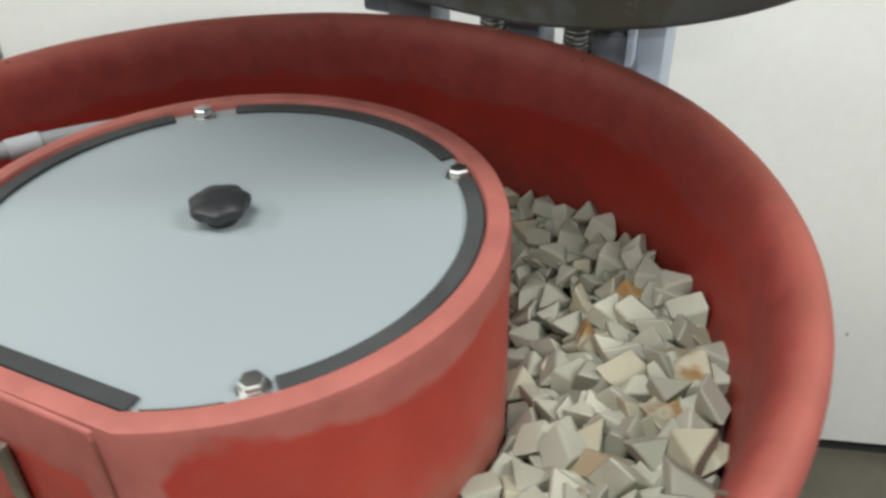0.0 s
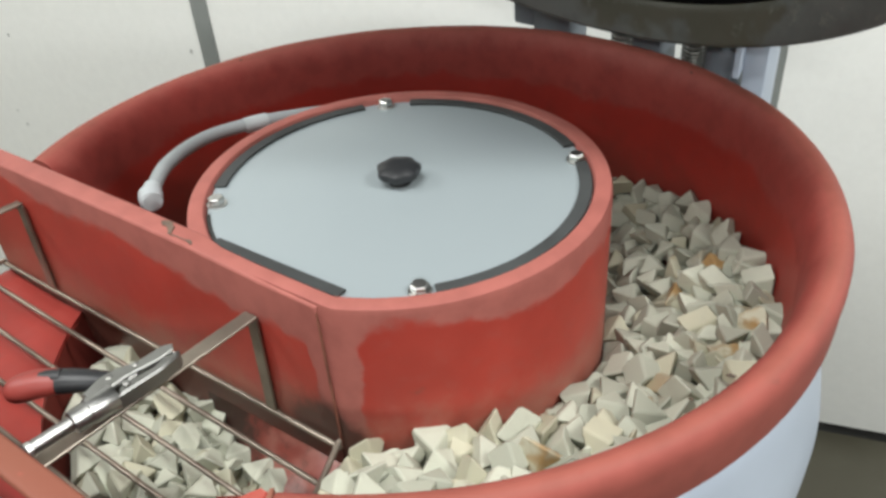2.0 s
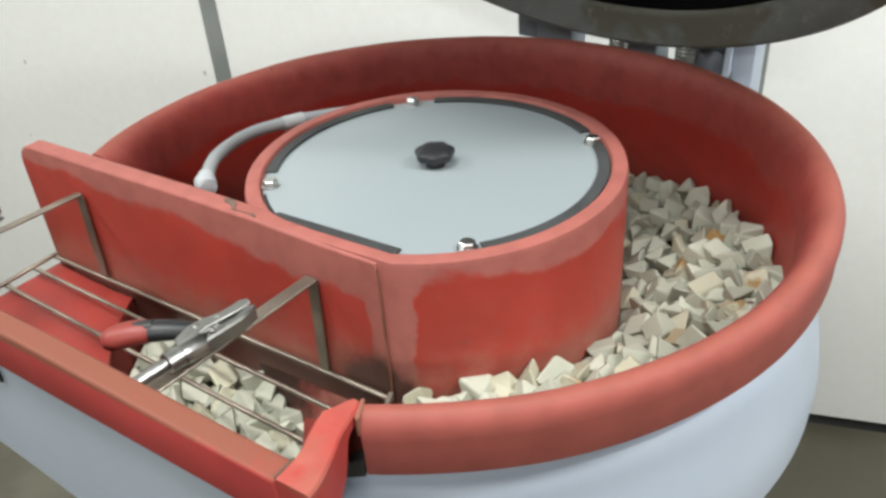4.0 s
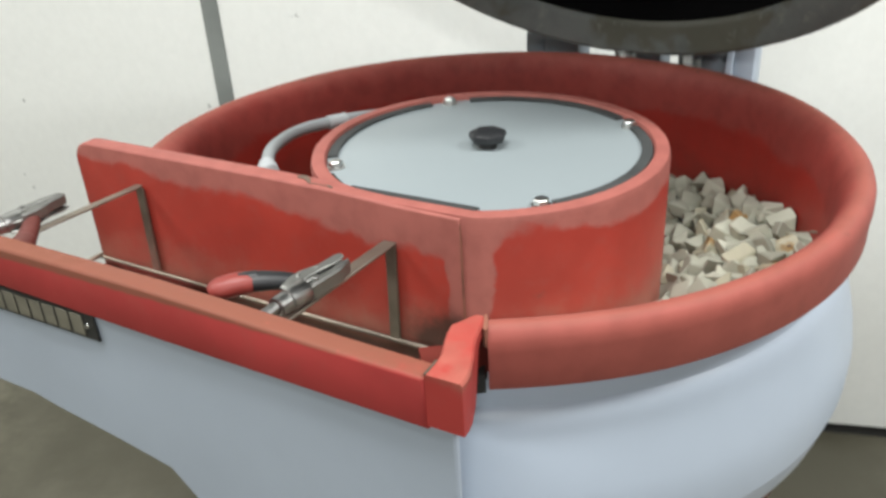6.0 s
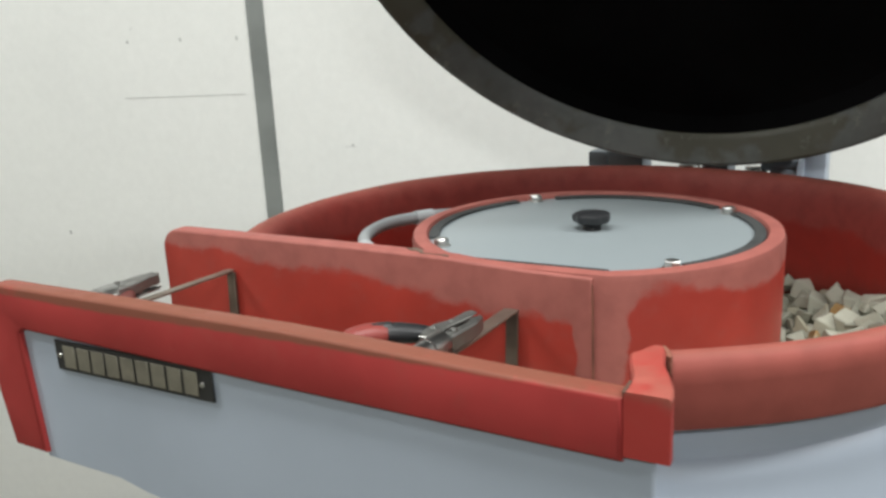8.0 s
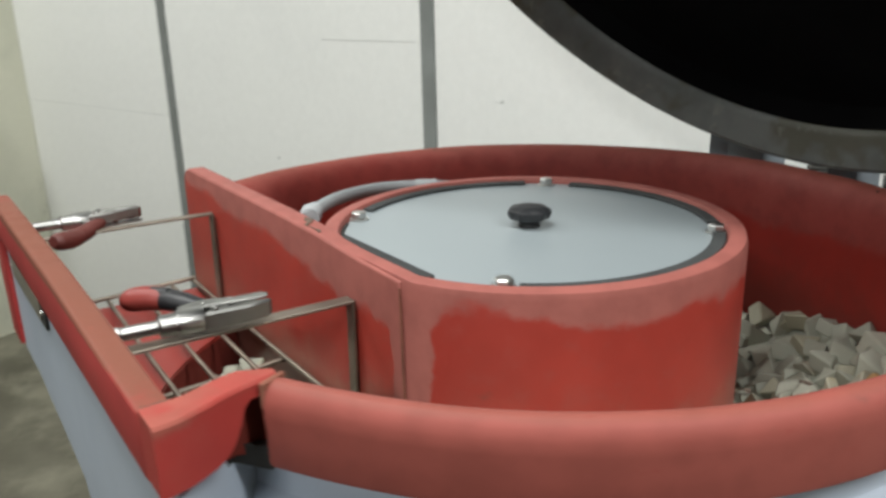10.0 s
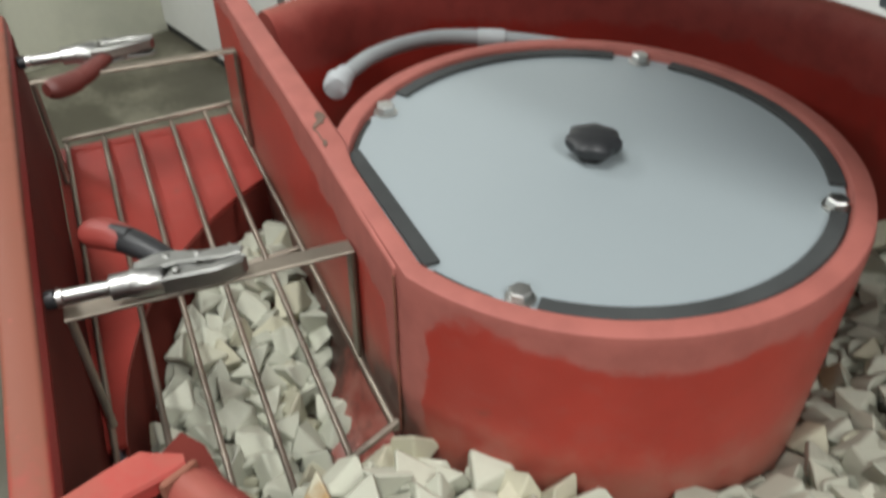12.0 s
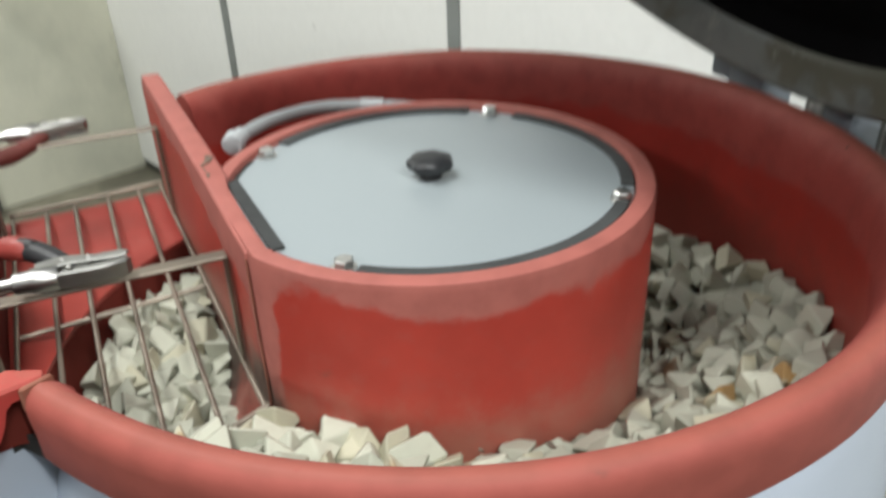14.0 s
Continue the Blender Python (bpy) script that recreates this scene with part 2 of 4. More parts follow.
def concrete(name, colour, stain, scale=3.0, rough=0.8, lo=0.45, hi=0.68, blots=0.0, splash=None):
    m, tree, b = material(name, rough)
    cloud = ramp(tree, noise_of(tree, scale, 6.0, 0.6), lo, hi)
    fine = noise_of(tree, scale * 25, 6.0, 0.7)
    tone = mix(tree, cloud, colour, stain)
    tone = mix(tree, calc(tree, "MULTIPLY", fine, 0.3), tone, tuple(c * 0.6 for c in colour))
    if blots:
        blot = ramp(tree, noise_of(tree, scale * 2.3, 8.0, 0.65), 0.60, 0.72)
        tone = mix(tree, calc(tree, "MULTIPLY", blot, blots), tone, tuple(c * 0.35 for c in colour))
    if splash:
        # pale cement splashes on the ground before the far wall
        spill = ramp(tree, noise_of(tree, 3.4, 8.0, 0.68), 0.44, 0.66)
        spill = calc(tree, "MULTIPLY", spill, ramp(tree, along(tree, (-0.898, 0.439, 0)), 1.2, 1.9))
        tone = mix(tree, spill, tone, splash)
    tree.links.new(tone, b.inputs["Base Color"])
    bump(tree, b, fine, 0.25, 0.003)
    return m


WHITE = concrete("white_wall_panel", (0.84, 0.85, 0.82), (0.79, 0.80, 0.775), 1.6, 0.5, 0.5, 0.8)
FLOOR = concrete("concrete_floor", (0.082, 0.076, 0.053), (0.135, 0.127, 0.094), 2.6, 0.5, 0.42, 0.72, splash=(0.195, 0.186, 0.138))
GREEN = concrete("painted_concrete", (0.66, 0.66, 0.54), (0.54, 0.55, 0.45), 2.2, 0.75, blots=0.7)
COLUMN = concrete("grey_column_render", (0.075, 0.08, 0.07), (0.12, 0.125, 0.112), 3.0)
CEIL = concrete("ceiling_paint", (0.27, 0.27, 0.255), (0.23, 0.23, 0.22), 1.2)
DIM = concrete("grey_wall_paint", (0.19, 0.19, 0.18), (0.155, 0.155, 0.15), 1.2)
BEIGE = concrete("pale_plinth_concrete", (0.215, 0.195, 0.15), (0.17, 0.155, 0.12), 5.0)


def stone_material():
    m, tree, b = material("ceramic_media", 0.75)
    rnd = tree.nodes.new("ShaderNodeObjectInfo").outputs["Random"]
    isl = tree.nodes.new("ShaderNodeNewGeometry").outputs["Random Per Island"]
    pick = calc(tree, "FRACT", calc(tree, "ADD", rnd, isl))
    tone = mix(tree, pick, (0.32, 0.328, 0.265), (0.52, 0.53, 0.435))
    yellow = ramp(tree, calc(tree, "FRACT", calc(tree, "MULTIPLY", pick, 7.3)), 0.82, 0.86)
    tone = mix(tree, calc(tree, "MULTIPLY", yellow, 0.6), tone, (0.43, 0.40, 0.275))
    rust = calc(tree, "MULTIPLY", ramp(tree, calc(tree, "FRACT", calc(tree, "MULTIPLY", pick, 13.7)), 0.94, 0.95), ramp(tree, noise_of(tree, 16.0, 3.0), 0.40, 0.62))
    tone = mix(tree, calc(tree, "MULTIPLY", rust, 0.7), tone, (0.30, 0.205, 0.095))
    tone = mix(tree, calc(tree, "MULTIPLY", ramp(tree, noise_of(tree, 90.0, 6.0), 0.45, 0.8), 0.35), tone, (0.36, 0.34, 0.28))
    tree.links.new(tone, b.inputs["Base Color"])
    bump(tree, b, noise_of(tree, 500.0, 4.0), 0.25, 0.0006)
    return m


STONE = stone_material()


def rusty_material():
    """A stone soaked with rust from one side."""
    m, tree, b = material("rusty_media", 0.75)
    soak = ramp(tree, noise_of(tree, 28.0, 3.0), 0.38, 0.60)
    tone = mix(tree, soak, (0.50, 0.485, 0.37), (0.35, 0.215, 0.085))
    tone = mix(tree, calc(tree, "MULTIPLY", ramp(tree, noise_of(tree, 120.0, 5.0), 0.45, 0.75), 0.5), tone, (0.24, 0.145, 0.06))
    tree.links.new(tone, b.inputs["Base Color"])
    bump(tree, b, noise_of(tree, 500.0, 4.0), 0.25, 0.0006)
    return m


RUSTY = rusty_material()


# ---- mesh tools ----
def part(name, bm, mat, parent=None, label="", smooth=38.0):
    me = bpy.data.meshes.new(name)
    bmesh.ops.recalc_face_normals(bm, faces=bm.faces)
    bm.to_mesh(me)
    bm.free()
    me.materials.append(mat)
    if smooth:
        me.shade_smooth()
        me.set_sharp_from_angle(angle=radians(smooth))
    ob = new(name, me)
    ob.parent = parent
    if label:
        tagged(ob, label)
    return ob


def thing(name, label, category, at=(0, 0, 0), group="", kind=""):
    ob = new(name)
    ob.location = at
    ob.empty_display_size = 0.1
    return tagged(ob, label, category, group, kind)


def bevelled(bm, width, segments=2):
    if width:
        bmesh.ops.bevel(bm, geom=bm.edges[:], offset=width, segments=segments, profile=0.5, affect="EDGES", clamp_overlap=True)
    return bm


def box(x0, x1, y0, y1, z0, z1, bevel=0.0, segments=2):
    bm = bmesh.new()
    bmesh.ops.create_cube(bm, size=1)
    for v in bm.verts:
        v.co = ((x0, x1)[v.co.x > 0], (y0, y1)[v.co.y > 0], (z0, z1)[v.co.z > 0])
    return bevelled(bm, bevel, segments)


def slab(outline, a0, a1, axis="z", bevel=0.0, segments=2):
    """A plate: the outline in two axes, drawn out along the third. Axis y: the outline is x and z."""
    bm = bmesh.new()
    put = (lambda p, a: (p[0], a, p[1])) if axis == "y" else (lambda p, a: (p[0], p[1], a))
    low = [bm.verts.new(put(p, a0)) for p in outline]
    top = [bm.verts.new(put(p, a1)) for p in outline]
    bm.faces.new(low)
    bm.faces.new(top)
    for i in range(len(outline)):
        j = (i + 1) % len(outline)
        bm.faces.new((low[i], low[j], top[j], top[i]))
    if bevel:
        bmesh.ops.recalc_face_normals(bm, faces=bm.faces)
        caps = [e for e in bm.edges if abs(e.verts[0].co[1 if axis == "y" else 2] - e.verts[1].co[1 if axis == "y" else 2]) < 1e-6]
        bmesh.ops.bevel(bm, geom=caps, offset=bevel, segments=segments, profile=0.5, affect="EDGES", clamp_overlap=True)
    return bm


def lathe(profile, a0=0.0, a1=360.0, steps=96, close=True):
    """A closed profile of radius and height, turned about the upright axis from a0 to a1 degrees."""
    bm = bmesh.new()
    full = abs(a1 - a0) >= 359.9
    count = steps if full else steps + 1
    rings = []
    for i in range(count):
        a = radians(a0 + (a1 - a0) * i / steps)
        rings.append([bm.verts.new((r * math.cos(a), r * math.sin(a), z)) for r, z in profile])
    n = len(profile)
    for i in range(steps):
        p, q = rings[i], rings[(i + 1) % count]
        for k in range(n if close else n - 1):
            bm.faces.new((p[k], q[k], q[(k + 1) % n], p[(k + 1) % n]))
    if not full and close:
        bm.faces.new(rings[0])
        bm.faces.new(rings[-1])
    return bm


def tube(points, radii, sides=12, flat=1.0):
    """A round bar swept along points. flat squeezes it along its second axis."""
    bm = bmesh.new()
    pts = [Vector(p) for p in points]
    radii = radii if isinstance(radii, (list, tuple)) else [radii] * len(pts)
    rings, side = [], None
    for i, p in enumerate(pts):
        way = (pts[min(i + 1, len(pts) - 1)] - pts[max(i - 1, 0)]).normalized()
        if side is None:
            side = way.cross(Vector((0, 0, 1)) if abs(way.z) < 0.9 else Vector((1, 0, 0))).normalized()
        side = (side - way * side.dot(way)).normalized()
        up = way.cross(side)
        ring = []
        for k in range(sides):
            a = 2 * math.pi * k / sides
            ring.append(bm.verts.new(p + radii[i] * (math.cos(a) * side + flat * math.sin(a) * up)))
        rings.append(ring)
    for p, q in zip(rings, rings[1:]):
        for k in range(sides):
            bm.faces.new((p[k], p[(k + 1) % sides], q[(k + 1) % sides], q[k]))
    bm.faces.new(rings[0])
    bm.faces.new(rings[-1])
    return bm


def curve_points(points, steps=6):
    """A smooth line through the points."""
    pts = [Vector(p) for p in points]
    pts = [2 * pts[0] - pts[1], *pts, 2 * pts[-1] - pts[-2]]
    out = []
    for i in range(1, len(pts) - 2):
        a, b, c, d = pts[i - 1 : i + 3]
        for k in range(steps):
            t = k / steps
            out.append(0.5 * ((2 * b) + (c - a) * t + (2 * a - 5 * b + 4 * c - d) * t * t + (3 * b - a - 3 * c + d) * t**3))
    return [*out, pts[-2]]


def moved(bm, m):
    bm.transform(m)
    return bm


# The chute's own axes: x along its panels towards the bowl's front, y away from the chute, z up.
CHUTE = pose(0, 0, 0, 0, 0, -42.53)


def arc(r, a0, a1, n):
    return [(r * math.cos(radians(a0 + (a1 - a0) * i / n)), r * math.sin(radians(a0 + (a1 - a0) * i / n))) for i in range(n + 1)]


# ---- room ----
FLOOR_Z = 0.113
WALL = Matrix.Translation((0.3930, 0.7183, 0)) @ pose(0, 0, 0, 0, 0, 153.95)  # x along the wall to the corner, y into the room
JOINTS = (-2.90, -1.65, -0.394, 0.856, 1.994)
CORNER = 3.045

floor = part("floor", moved(box(-4.6, CORNER + 1.2, -0.2, 6.0, FLOOR_Z - 0.15, FLOOR_Z), WALL), FLOOR, None, "stained grey-brown concrete workshop floor", 0)
tagged(floor, category="floor", kind="structure")
wall_back = part("wall_back", moved(box(-4.6, CORNER + 0.3, -0.22, -0.012, FLOOR_Z, 3.4), WALL), GAP, None, "white panelled workshop wall with grey joint strips", 0)
tagged(wall_back, category="wall", kind="structure")
edges = (-4.4, *JOINTS, CORNER)
for a, b in zip(edges, edges[1:]):
    part("panel", moved(box(a + 0.003, b - 0.003, -0.011, 0.0, FLOOR_Z + 0.040, 3.4, 0.0015, 1), WALL), WHITE, wall_back)
for a in JOINTS:
    part("strip", moved(box(a - 0.022, a + 0.022, 0.0005, 0.004, FLOOR_Z + 0.040, 3.4, 0.001, 1), WALL), STRIP, wall_back, "grey joint strip")
for a0, a1, z, mat in ((0.902, 1.236, 1.366, SCUFF), (0.625, 0.655, 1.229, FAINT), (2.05, 2.99, 1.62, FAINT), (2.02, 3.03, 1.10, FAINT)):
    part("scratch", moved(box(a0, a1, 0.0003, 0.0008, z, z + 0.0020), WALL), mat, wall_back, "faint grey scratch")
for a, z, w in ((1.513, 0.747, 0.006), (1.530, 0.790, 0.004), (1.458, 1.008, 0.006), (0.905, 0.998, 0.007), (1.206, 1.502, 0.005), (1.059, 1.500, 0.006), (1.193, 1.535, 0.003), (0.908, 1.497, 0.006), (0.632, 1.229, 0.005), (-0.861, 0.464, 0.006), (-0.553, 0.820, 0.007), (-0.624, 0.444, 0.005)):
    part("speck", moved(box(a, a + w, 0.0003, 0.0008, z, z + 1.6 * w), WALL), SCUFF, wall_back, "small grey scuff")
wall_left = part("wall_left", moved(box(CORNER, CORNER + 0.2, -0.01, 0.65, FLOOR_Z, 3.4, 0.004), WALL), GREEN, None, "stained greenish painted concrete wall", 0)
tagged(wall_left, category="wall", kind="structure")
column = part("column", moved(box(CORNER - 0.03, CORNER + 0.4, 0.65, 2.2, FLOOR_Z, 3.4, 0.01), WALL), COLUMN, None, "dark grey rendered concrete column", 0)
tagged(column, category="column", kind="structure")
wall_far_left = part("wall_far_left", moved(box(CORNER, CORNER + 0.2, 2.2, 6.0, FLOOR_Z, 3.4), WALL), GREEN, None, "painted concrete wall", 0)
wall_front = part("wall_front", moved(box(-4.6, CORNER + 0.2, 5.5, 5.7, FLOOR_Z, 3.4), WALL), DIM, None, "plain grey wall", 0)
wall_right = part("wall_right", moved(box(-4.6, -4.4, -0.01, 5.5, FLOOR_Z, 3.4), WALL), DIM, None, "plain grey wall", 0)
ceiling = part("ceiling", moved(box(-4.6, CORNER + 0.2, -0.2, 5.7, 3.4, 3.55), WALL), CEIL, None, "plain pale ceiling", 0)
for ob, cat in ((wall_far_left, "wall"), (wall_front, "wall"), (wall_right, "wall"), (ceiling, "ceiling")):
    tagged(ob, category=cat, kind="structure")


rounded = [(-3.4, 0.345), (-0.72, 0.345)] + [(-0.72 + 0.13 * math.sin(radians(a)), 0.50 - 0.13 * math.cos(radians(a))) for a in range(15, 91, 15)] + [(-0.59, 1.9), (-3.4, 1.9)]
plinth = part("plinth", moved(slab(rounded, FLOOR_Z + 0.0005, FLOOR_Z + 0.035, "z", 0.008, 2), WALL), BEIGE, None, "pale beige concrete plinth with a rounded corner", 40)
tagged(plinth, category="plinth", kind="structure")


# ---- the machine ----
machine = thing("vibratory_finisher", "round blue-grey vibratory finishing bowl lined with red polyurethane", "machine")
BOWL = Matrix.Translation((0.0048, 0.0227, 0))
A0, A1 = -106.7, 163.5  # the rim runs from its cut end to the chute's inner panel

shell_profile = [(0.461, 1.162), (0.461, 1.128), (0.463, 1.121), (0.468, 1.117), (0.474, 1.104), (0.483, 1.07), (0.492, 1.035), (0.498, 1.00), (0.497, 0.965)]
low_profile = [(0.497, 0.965), (0.486, 0.925), (0.463, 0.88), (0.432, 0.82), (0.400, 0.74), (0.373, 0.66), (0.33, 0.62), (0.22, 0.60)]
part("bowl_neck", moved(lathe(shell_profile[:3] + [(0.4585, 1.120), (0.4585, 1.162)], -113.5, A1, 220), BOWL), GREY_SHELL, machine)
part("bowl_shell", moved(lathe([(0.4585, 1.1205)] + shell_profile[2:] + [(0.487, 0.965), (0.487, 1.00), (0.472, 1.07), (0.460, 1.112)], -113.5, A1, 220), BOWL), GREY_SHELL, machine, "pale blue-grey painted steel bowl")
part("bowl_bottom", moved(lathe(low_profile + [(0.22, 0.61), (0.32, 0.63), (0.362, 0.67), (0.39, 0.75), (0.42, 0.825), (0.452, 0.882), (0.474, 0.927), (0.486, 0.963)], 0, 360, 240), BOWL), GREY_SHELL, machine)
trough = [(0.456, 0.935), (0.450, 0.895), (0.425, 0.87), (0.37, 0.815), (0.30, 0.80), (0.255, 0.83), (0.243, 0.90), (0.235, 0.90), (0.235, 0.79), (0.38, 0.80), (0.44, 0.85), (0.459, 0.935)]
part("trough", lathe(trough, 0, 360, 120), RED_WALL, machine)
liner_profile = [(0.4430, 0.9650), (0.4400, 1.0200), (0.4430, 1.1000), (0.4448, 1.1300), (0.4464, 1.1550), (0.4482, 1.1750), (0.4500, 1.1880), (0.4524, 1.1985), (0.4560, 1.2080), (0.4612, 1.2163), (0.4675, 1.2222), (0.4750, 1.2250), (0.4805, 1.2235), (0.4858, 1.2185), (0.4888, 1.2105), (0.4893, 1.200), (0.4880, 1.186), (0.4880, 1.164), (0.4865, 1.1598), (0.4830, 1.1585), (0.4635, 1.1585), (0.4632, 1.1630), (0.4575, 1.1630), (0.4560, 1.1000), (0.4520, 0.9650)]


def uneven(bm):
    """Slight waviness of a cast part."""
    for v in bm.verts:
        a = math.atan2(v.co.y, v.co.x)
        k = 1 + (0.0004 * math.sin(5 * a + 0.5) + 0.0003 * math.sin(13 * a + 2)) / 0.47
        v.co = (v.co.x * k, v.co.y * k, v.co.z + 0.0004 * math.sin(7 * a + 1) + 0.0002 * math.sin(17 * a))
    return bm


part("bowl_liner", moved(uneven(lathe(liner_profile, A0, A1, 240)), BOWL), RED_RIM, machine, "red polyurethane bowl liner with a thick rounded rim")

# the centre column: a ring with one flat side flush with the chute's inner panel
FLAT = 0.225


def d_shape(r, flat, n=96):
    a = math.degrees(math.asin(flat / r))
    return arc(r, -a, 180 + a, n)


def d_ring(r0, f0, r1, f1, profile):
    """A ring between two D-shaped outlines; profile: rows of a share (0 inside, 1 outside) and a height."""
    bm = bmesh.new()
    inner, outer = d_shape(r0, f0), d_shape(r1, f1)
    rows = [[bm.verts.new((a[0] + (b[0] - a[0]) * f, a[1] + (b[1] - a[1]) * f, z)) for a, b in zip(inner, outer)] for f, z in profile]
    count = len(inner)
    for p, q in zip(rows, rows[1:] + rows[:1]):
        for i in range(count):
            j = (i + 1) % count
            bm.faces.new((p[i], p[j], q[j], q[i]))
    return bm


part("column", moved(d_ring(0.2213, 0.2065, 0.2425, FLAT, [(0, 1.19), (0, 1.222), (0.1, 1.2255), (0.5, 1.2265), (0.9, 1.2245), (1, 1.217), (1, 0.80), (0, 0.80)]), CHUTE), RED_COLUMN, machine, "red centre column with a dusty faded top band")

# the cover on the column, with its tape, bolts and knob
cover = part("cover", moved(slab(d_shape(0.2200, 0.2052), 1.209, 1.2185, "z", 0.0012, 1), CHUTE), PLATE, machine, "pale grey sheet cover")
part("cover_seat", moved(slab(d_shape(0.2211, 0.2063), 1.18, 1.2085), CHUTE), GAP, machine)


def tape(a0, a1, n):
    bm = slab(arc(0.2196, a0, a1, n) + arc(0.2053, a1, a0, n), 1.2190, 1.2225, "z", 0.0008, 1)
    return part("tape", bm, FOAM, cover, "dark grey foam tape")


tape(-86, -2.5, 24)
tape(9, 81, 24)
tape(98, 170, 24)
part("tape", moved(box(-0.096, 0.081, -0.2045, -0.1905, 1.2190, 1.2225, 0.0008, 1), CHUTE), FOAM, cover, "dark grey foam tape")


for a0, a1 in ((185.5, 204), (251, 265)):
    part("slit", slab(arc(0.2201, a0, a1, 8) + arc(0.2160, a1, a0, 8), 1.2187, 1.2196), GAP, cover, "dark slit at the cover's edge")


def bolt():
    bm = lathe([(0.0, 1.2187), (0.0118, 1.2187), (0.0118, 1.2205), (0.0, 1.2205)], 0, 360, 24, False)
    hexa = [(0.0095 * math.cos(radians(60 * k)), 0.0095 * math.sin(radians(60 * k))) for k in range(6)]
    head = slab(hexa, 1.2206, 1.2285, "z", 0.0012, 1)
    tmp = bpy.data.meshes.new("tmp")
    head.to_mesh(tmp)
    head.free()
    bm.from_mesh(tmp)
    bpy.data.meshes.remove(tmp)
    bmesh.ops.remove_doubles(bm, verts=bm.verts, dist=1e-6)
    return bm


for k, (x, y) in enumerate(((0, -0.2095), (0.2095, 0), (0, 0.2095), (-0.2095, 0))):
    part("bolt", moved(bolt(), pose(x, y, 0, 0, 0, 17 * k)), STEEL, cover, "bright hex bolt on a washer", 25)

knob_bm = bmesh.new()
rows = []
for r, z, lobe in ((0.013, 1.2186, 0), (0.0115, 1.2235, 0), (0.0140, 1.226, 0.2), (0.0225, 1.229, 0.9), (0.0250, 1.234, 1), (0.0245, 1.2385, 1), (0.0205, 1.2415, 0.8), (0.012, 1.243, 0.2), (0.004, 1.243, 0)):
    rows.append([knob_bm.verts.new((r * (1 + 0.06 * lobe * math.cos(7 * a)) * math.cos(a), r * (1 + 0.06 * lobe * math.cos(7 * a)) * math.sin(a), z)) for a in [2 * math.pi * k / 56 for k in range(56)]])
for p, q in zip(rows, rows[1:]):
    for k in range(56):
        knob_bm.faces.new((p[k], p[(k + 1) % 56], q[(k + 1) % 56], q[k]))
knob_bm.faces.new(rows[0])
knob_bm.faces.new(rows[-1])
part("knob", knob_bm, BLACK, cover, "black lobed plastic knob")


# ---- the chute ----
def round_corner(cx, cy, r, a0, a1, n=6):
    return [(cx + r * math.cos(radians(a0 + (a1 - a0) * i / n)), cy + r * math.sin(radians(a0 + (a1 - a0) * i / n))) for i in range(n + 1)]


inner_outline = [(0.074, 0.93), (0.074, 1.2215), (0.0, 1.2235), (-0.07, 1.2270), (-0.10, 1.2290), (-0.22, 1.2315), *round_corner(-0.535, 1.2035, 0.03, 90, 180), (-0.567, 1.0), (-0.567, 0.95)]
inner = slab(inner_outline, -FLAT - 0.002, -0.2, "y", 0.004, 3)
for v in inner.verts:
    # where the panel runs into the column it keeps within the column's ring
    if v.co.y > -0.207 and v.co.x > -0.10:
        v.co.y = -0.2075
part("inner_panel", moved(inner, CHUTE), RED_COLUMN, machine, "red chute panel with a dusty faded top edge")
outer_outline = [(0.1835, 1.170), (0.1835, 1.2220), (0.085, 1.2245), (-0.02, 1.2285), (-0.13, 1.2320), (-0.35, 1.2330), *round_corner(-0.535, 1.2030, 0.03, 90, 180), (-0.566, 1.10), (-0.553, 1.031), (-0.4985, 1.030), (-0.5075, 1.178), (-0.500, 1.183), (-0.12, 1.1745)]
part("outer_panel", moved(slab(outer_outline, -0.5, -0.4755, "y", 0.004, 3), CHUTE), RED_EDGE, machine, "red chute edge with brown grime along its top")
part("outer_liner", moved(slab([(-0.545, 1.036), (-0.505, 1.026), (-0.40, 1.022), (-0.32, 1.010), (-0.18, 0.990), (-0.10, 0.88), (0.182, 0.88), (0.182, 1.20), (-0.56, 1.20)], -0.4835, -0.4745, "y"), CHUTE), RED_DARK, machine, "dark red chute liner")
plate_outline = [(0.2055, 1.1730), (-0.12, 1.1785), (-0.512, 1.1860), (-0.505, 1.021), (-0.385, 1.020), (-0.345, 1.012), (-0.25, 1.000), (-0.165, 0.986), (-0.13, 0.950), (-0.11, 0.90), (-0.05, 0.80), (0.10, 0.74), (0.2055, 0.78)]
part("chute_side", moved(slab(plate_outline, -0.493, -0.4845, "y", 0.002, 1), CHUTE), GREY_SHELL, machine, "blue-grey painted chute side")
# the floor ends in a curve where the stones drop into the trough
FLOOR_R = 0.457
curve = [(FLOOR_R * math.cos(radians(a)), FLOOR_R * math.sin(radians(a))) for a in range(209, 268, 2)]
curve = [p for p in curve if p[1] > -0.4735]
floor_outline = [(-0.43, -0.4735), (-0.43, -0.2285), *curve, (curve[-1][0], -0.4735)]
chute_floor = slab(floor_outline, 1.014, 1.020, "z")
rise = [[chute_floor.verts.new((x, y, z)) for x, z in ((-0.43, 1.014), (-0.43, 1.020), (-0.50, 1.024), (-0.562, 1.032), (-0.562, 1.026))] for y in (-0.4735, -0.2285)]
for k in range(5):
    chute_floor.faces.new((rise[0][k], rise[0][(k + 1) % 5], rise[1][(k + 1) % 5], rise[1][k]))
for side in rise:
    chute_floor.faces.new(side)
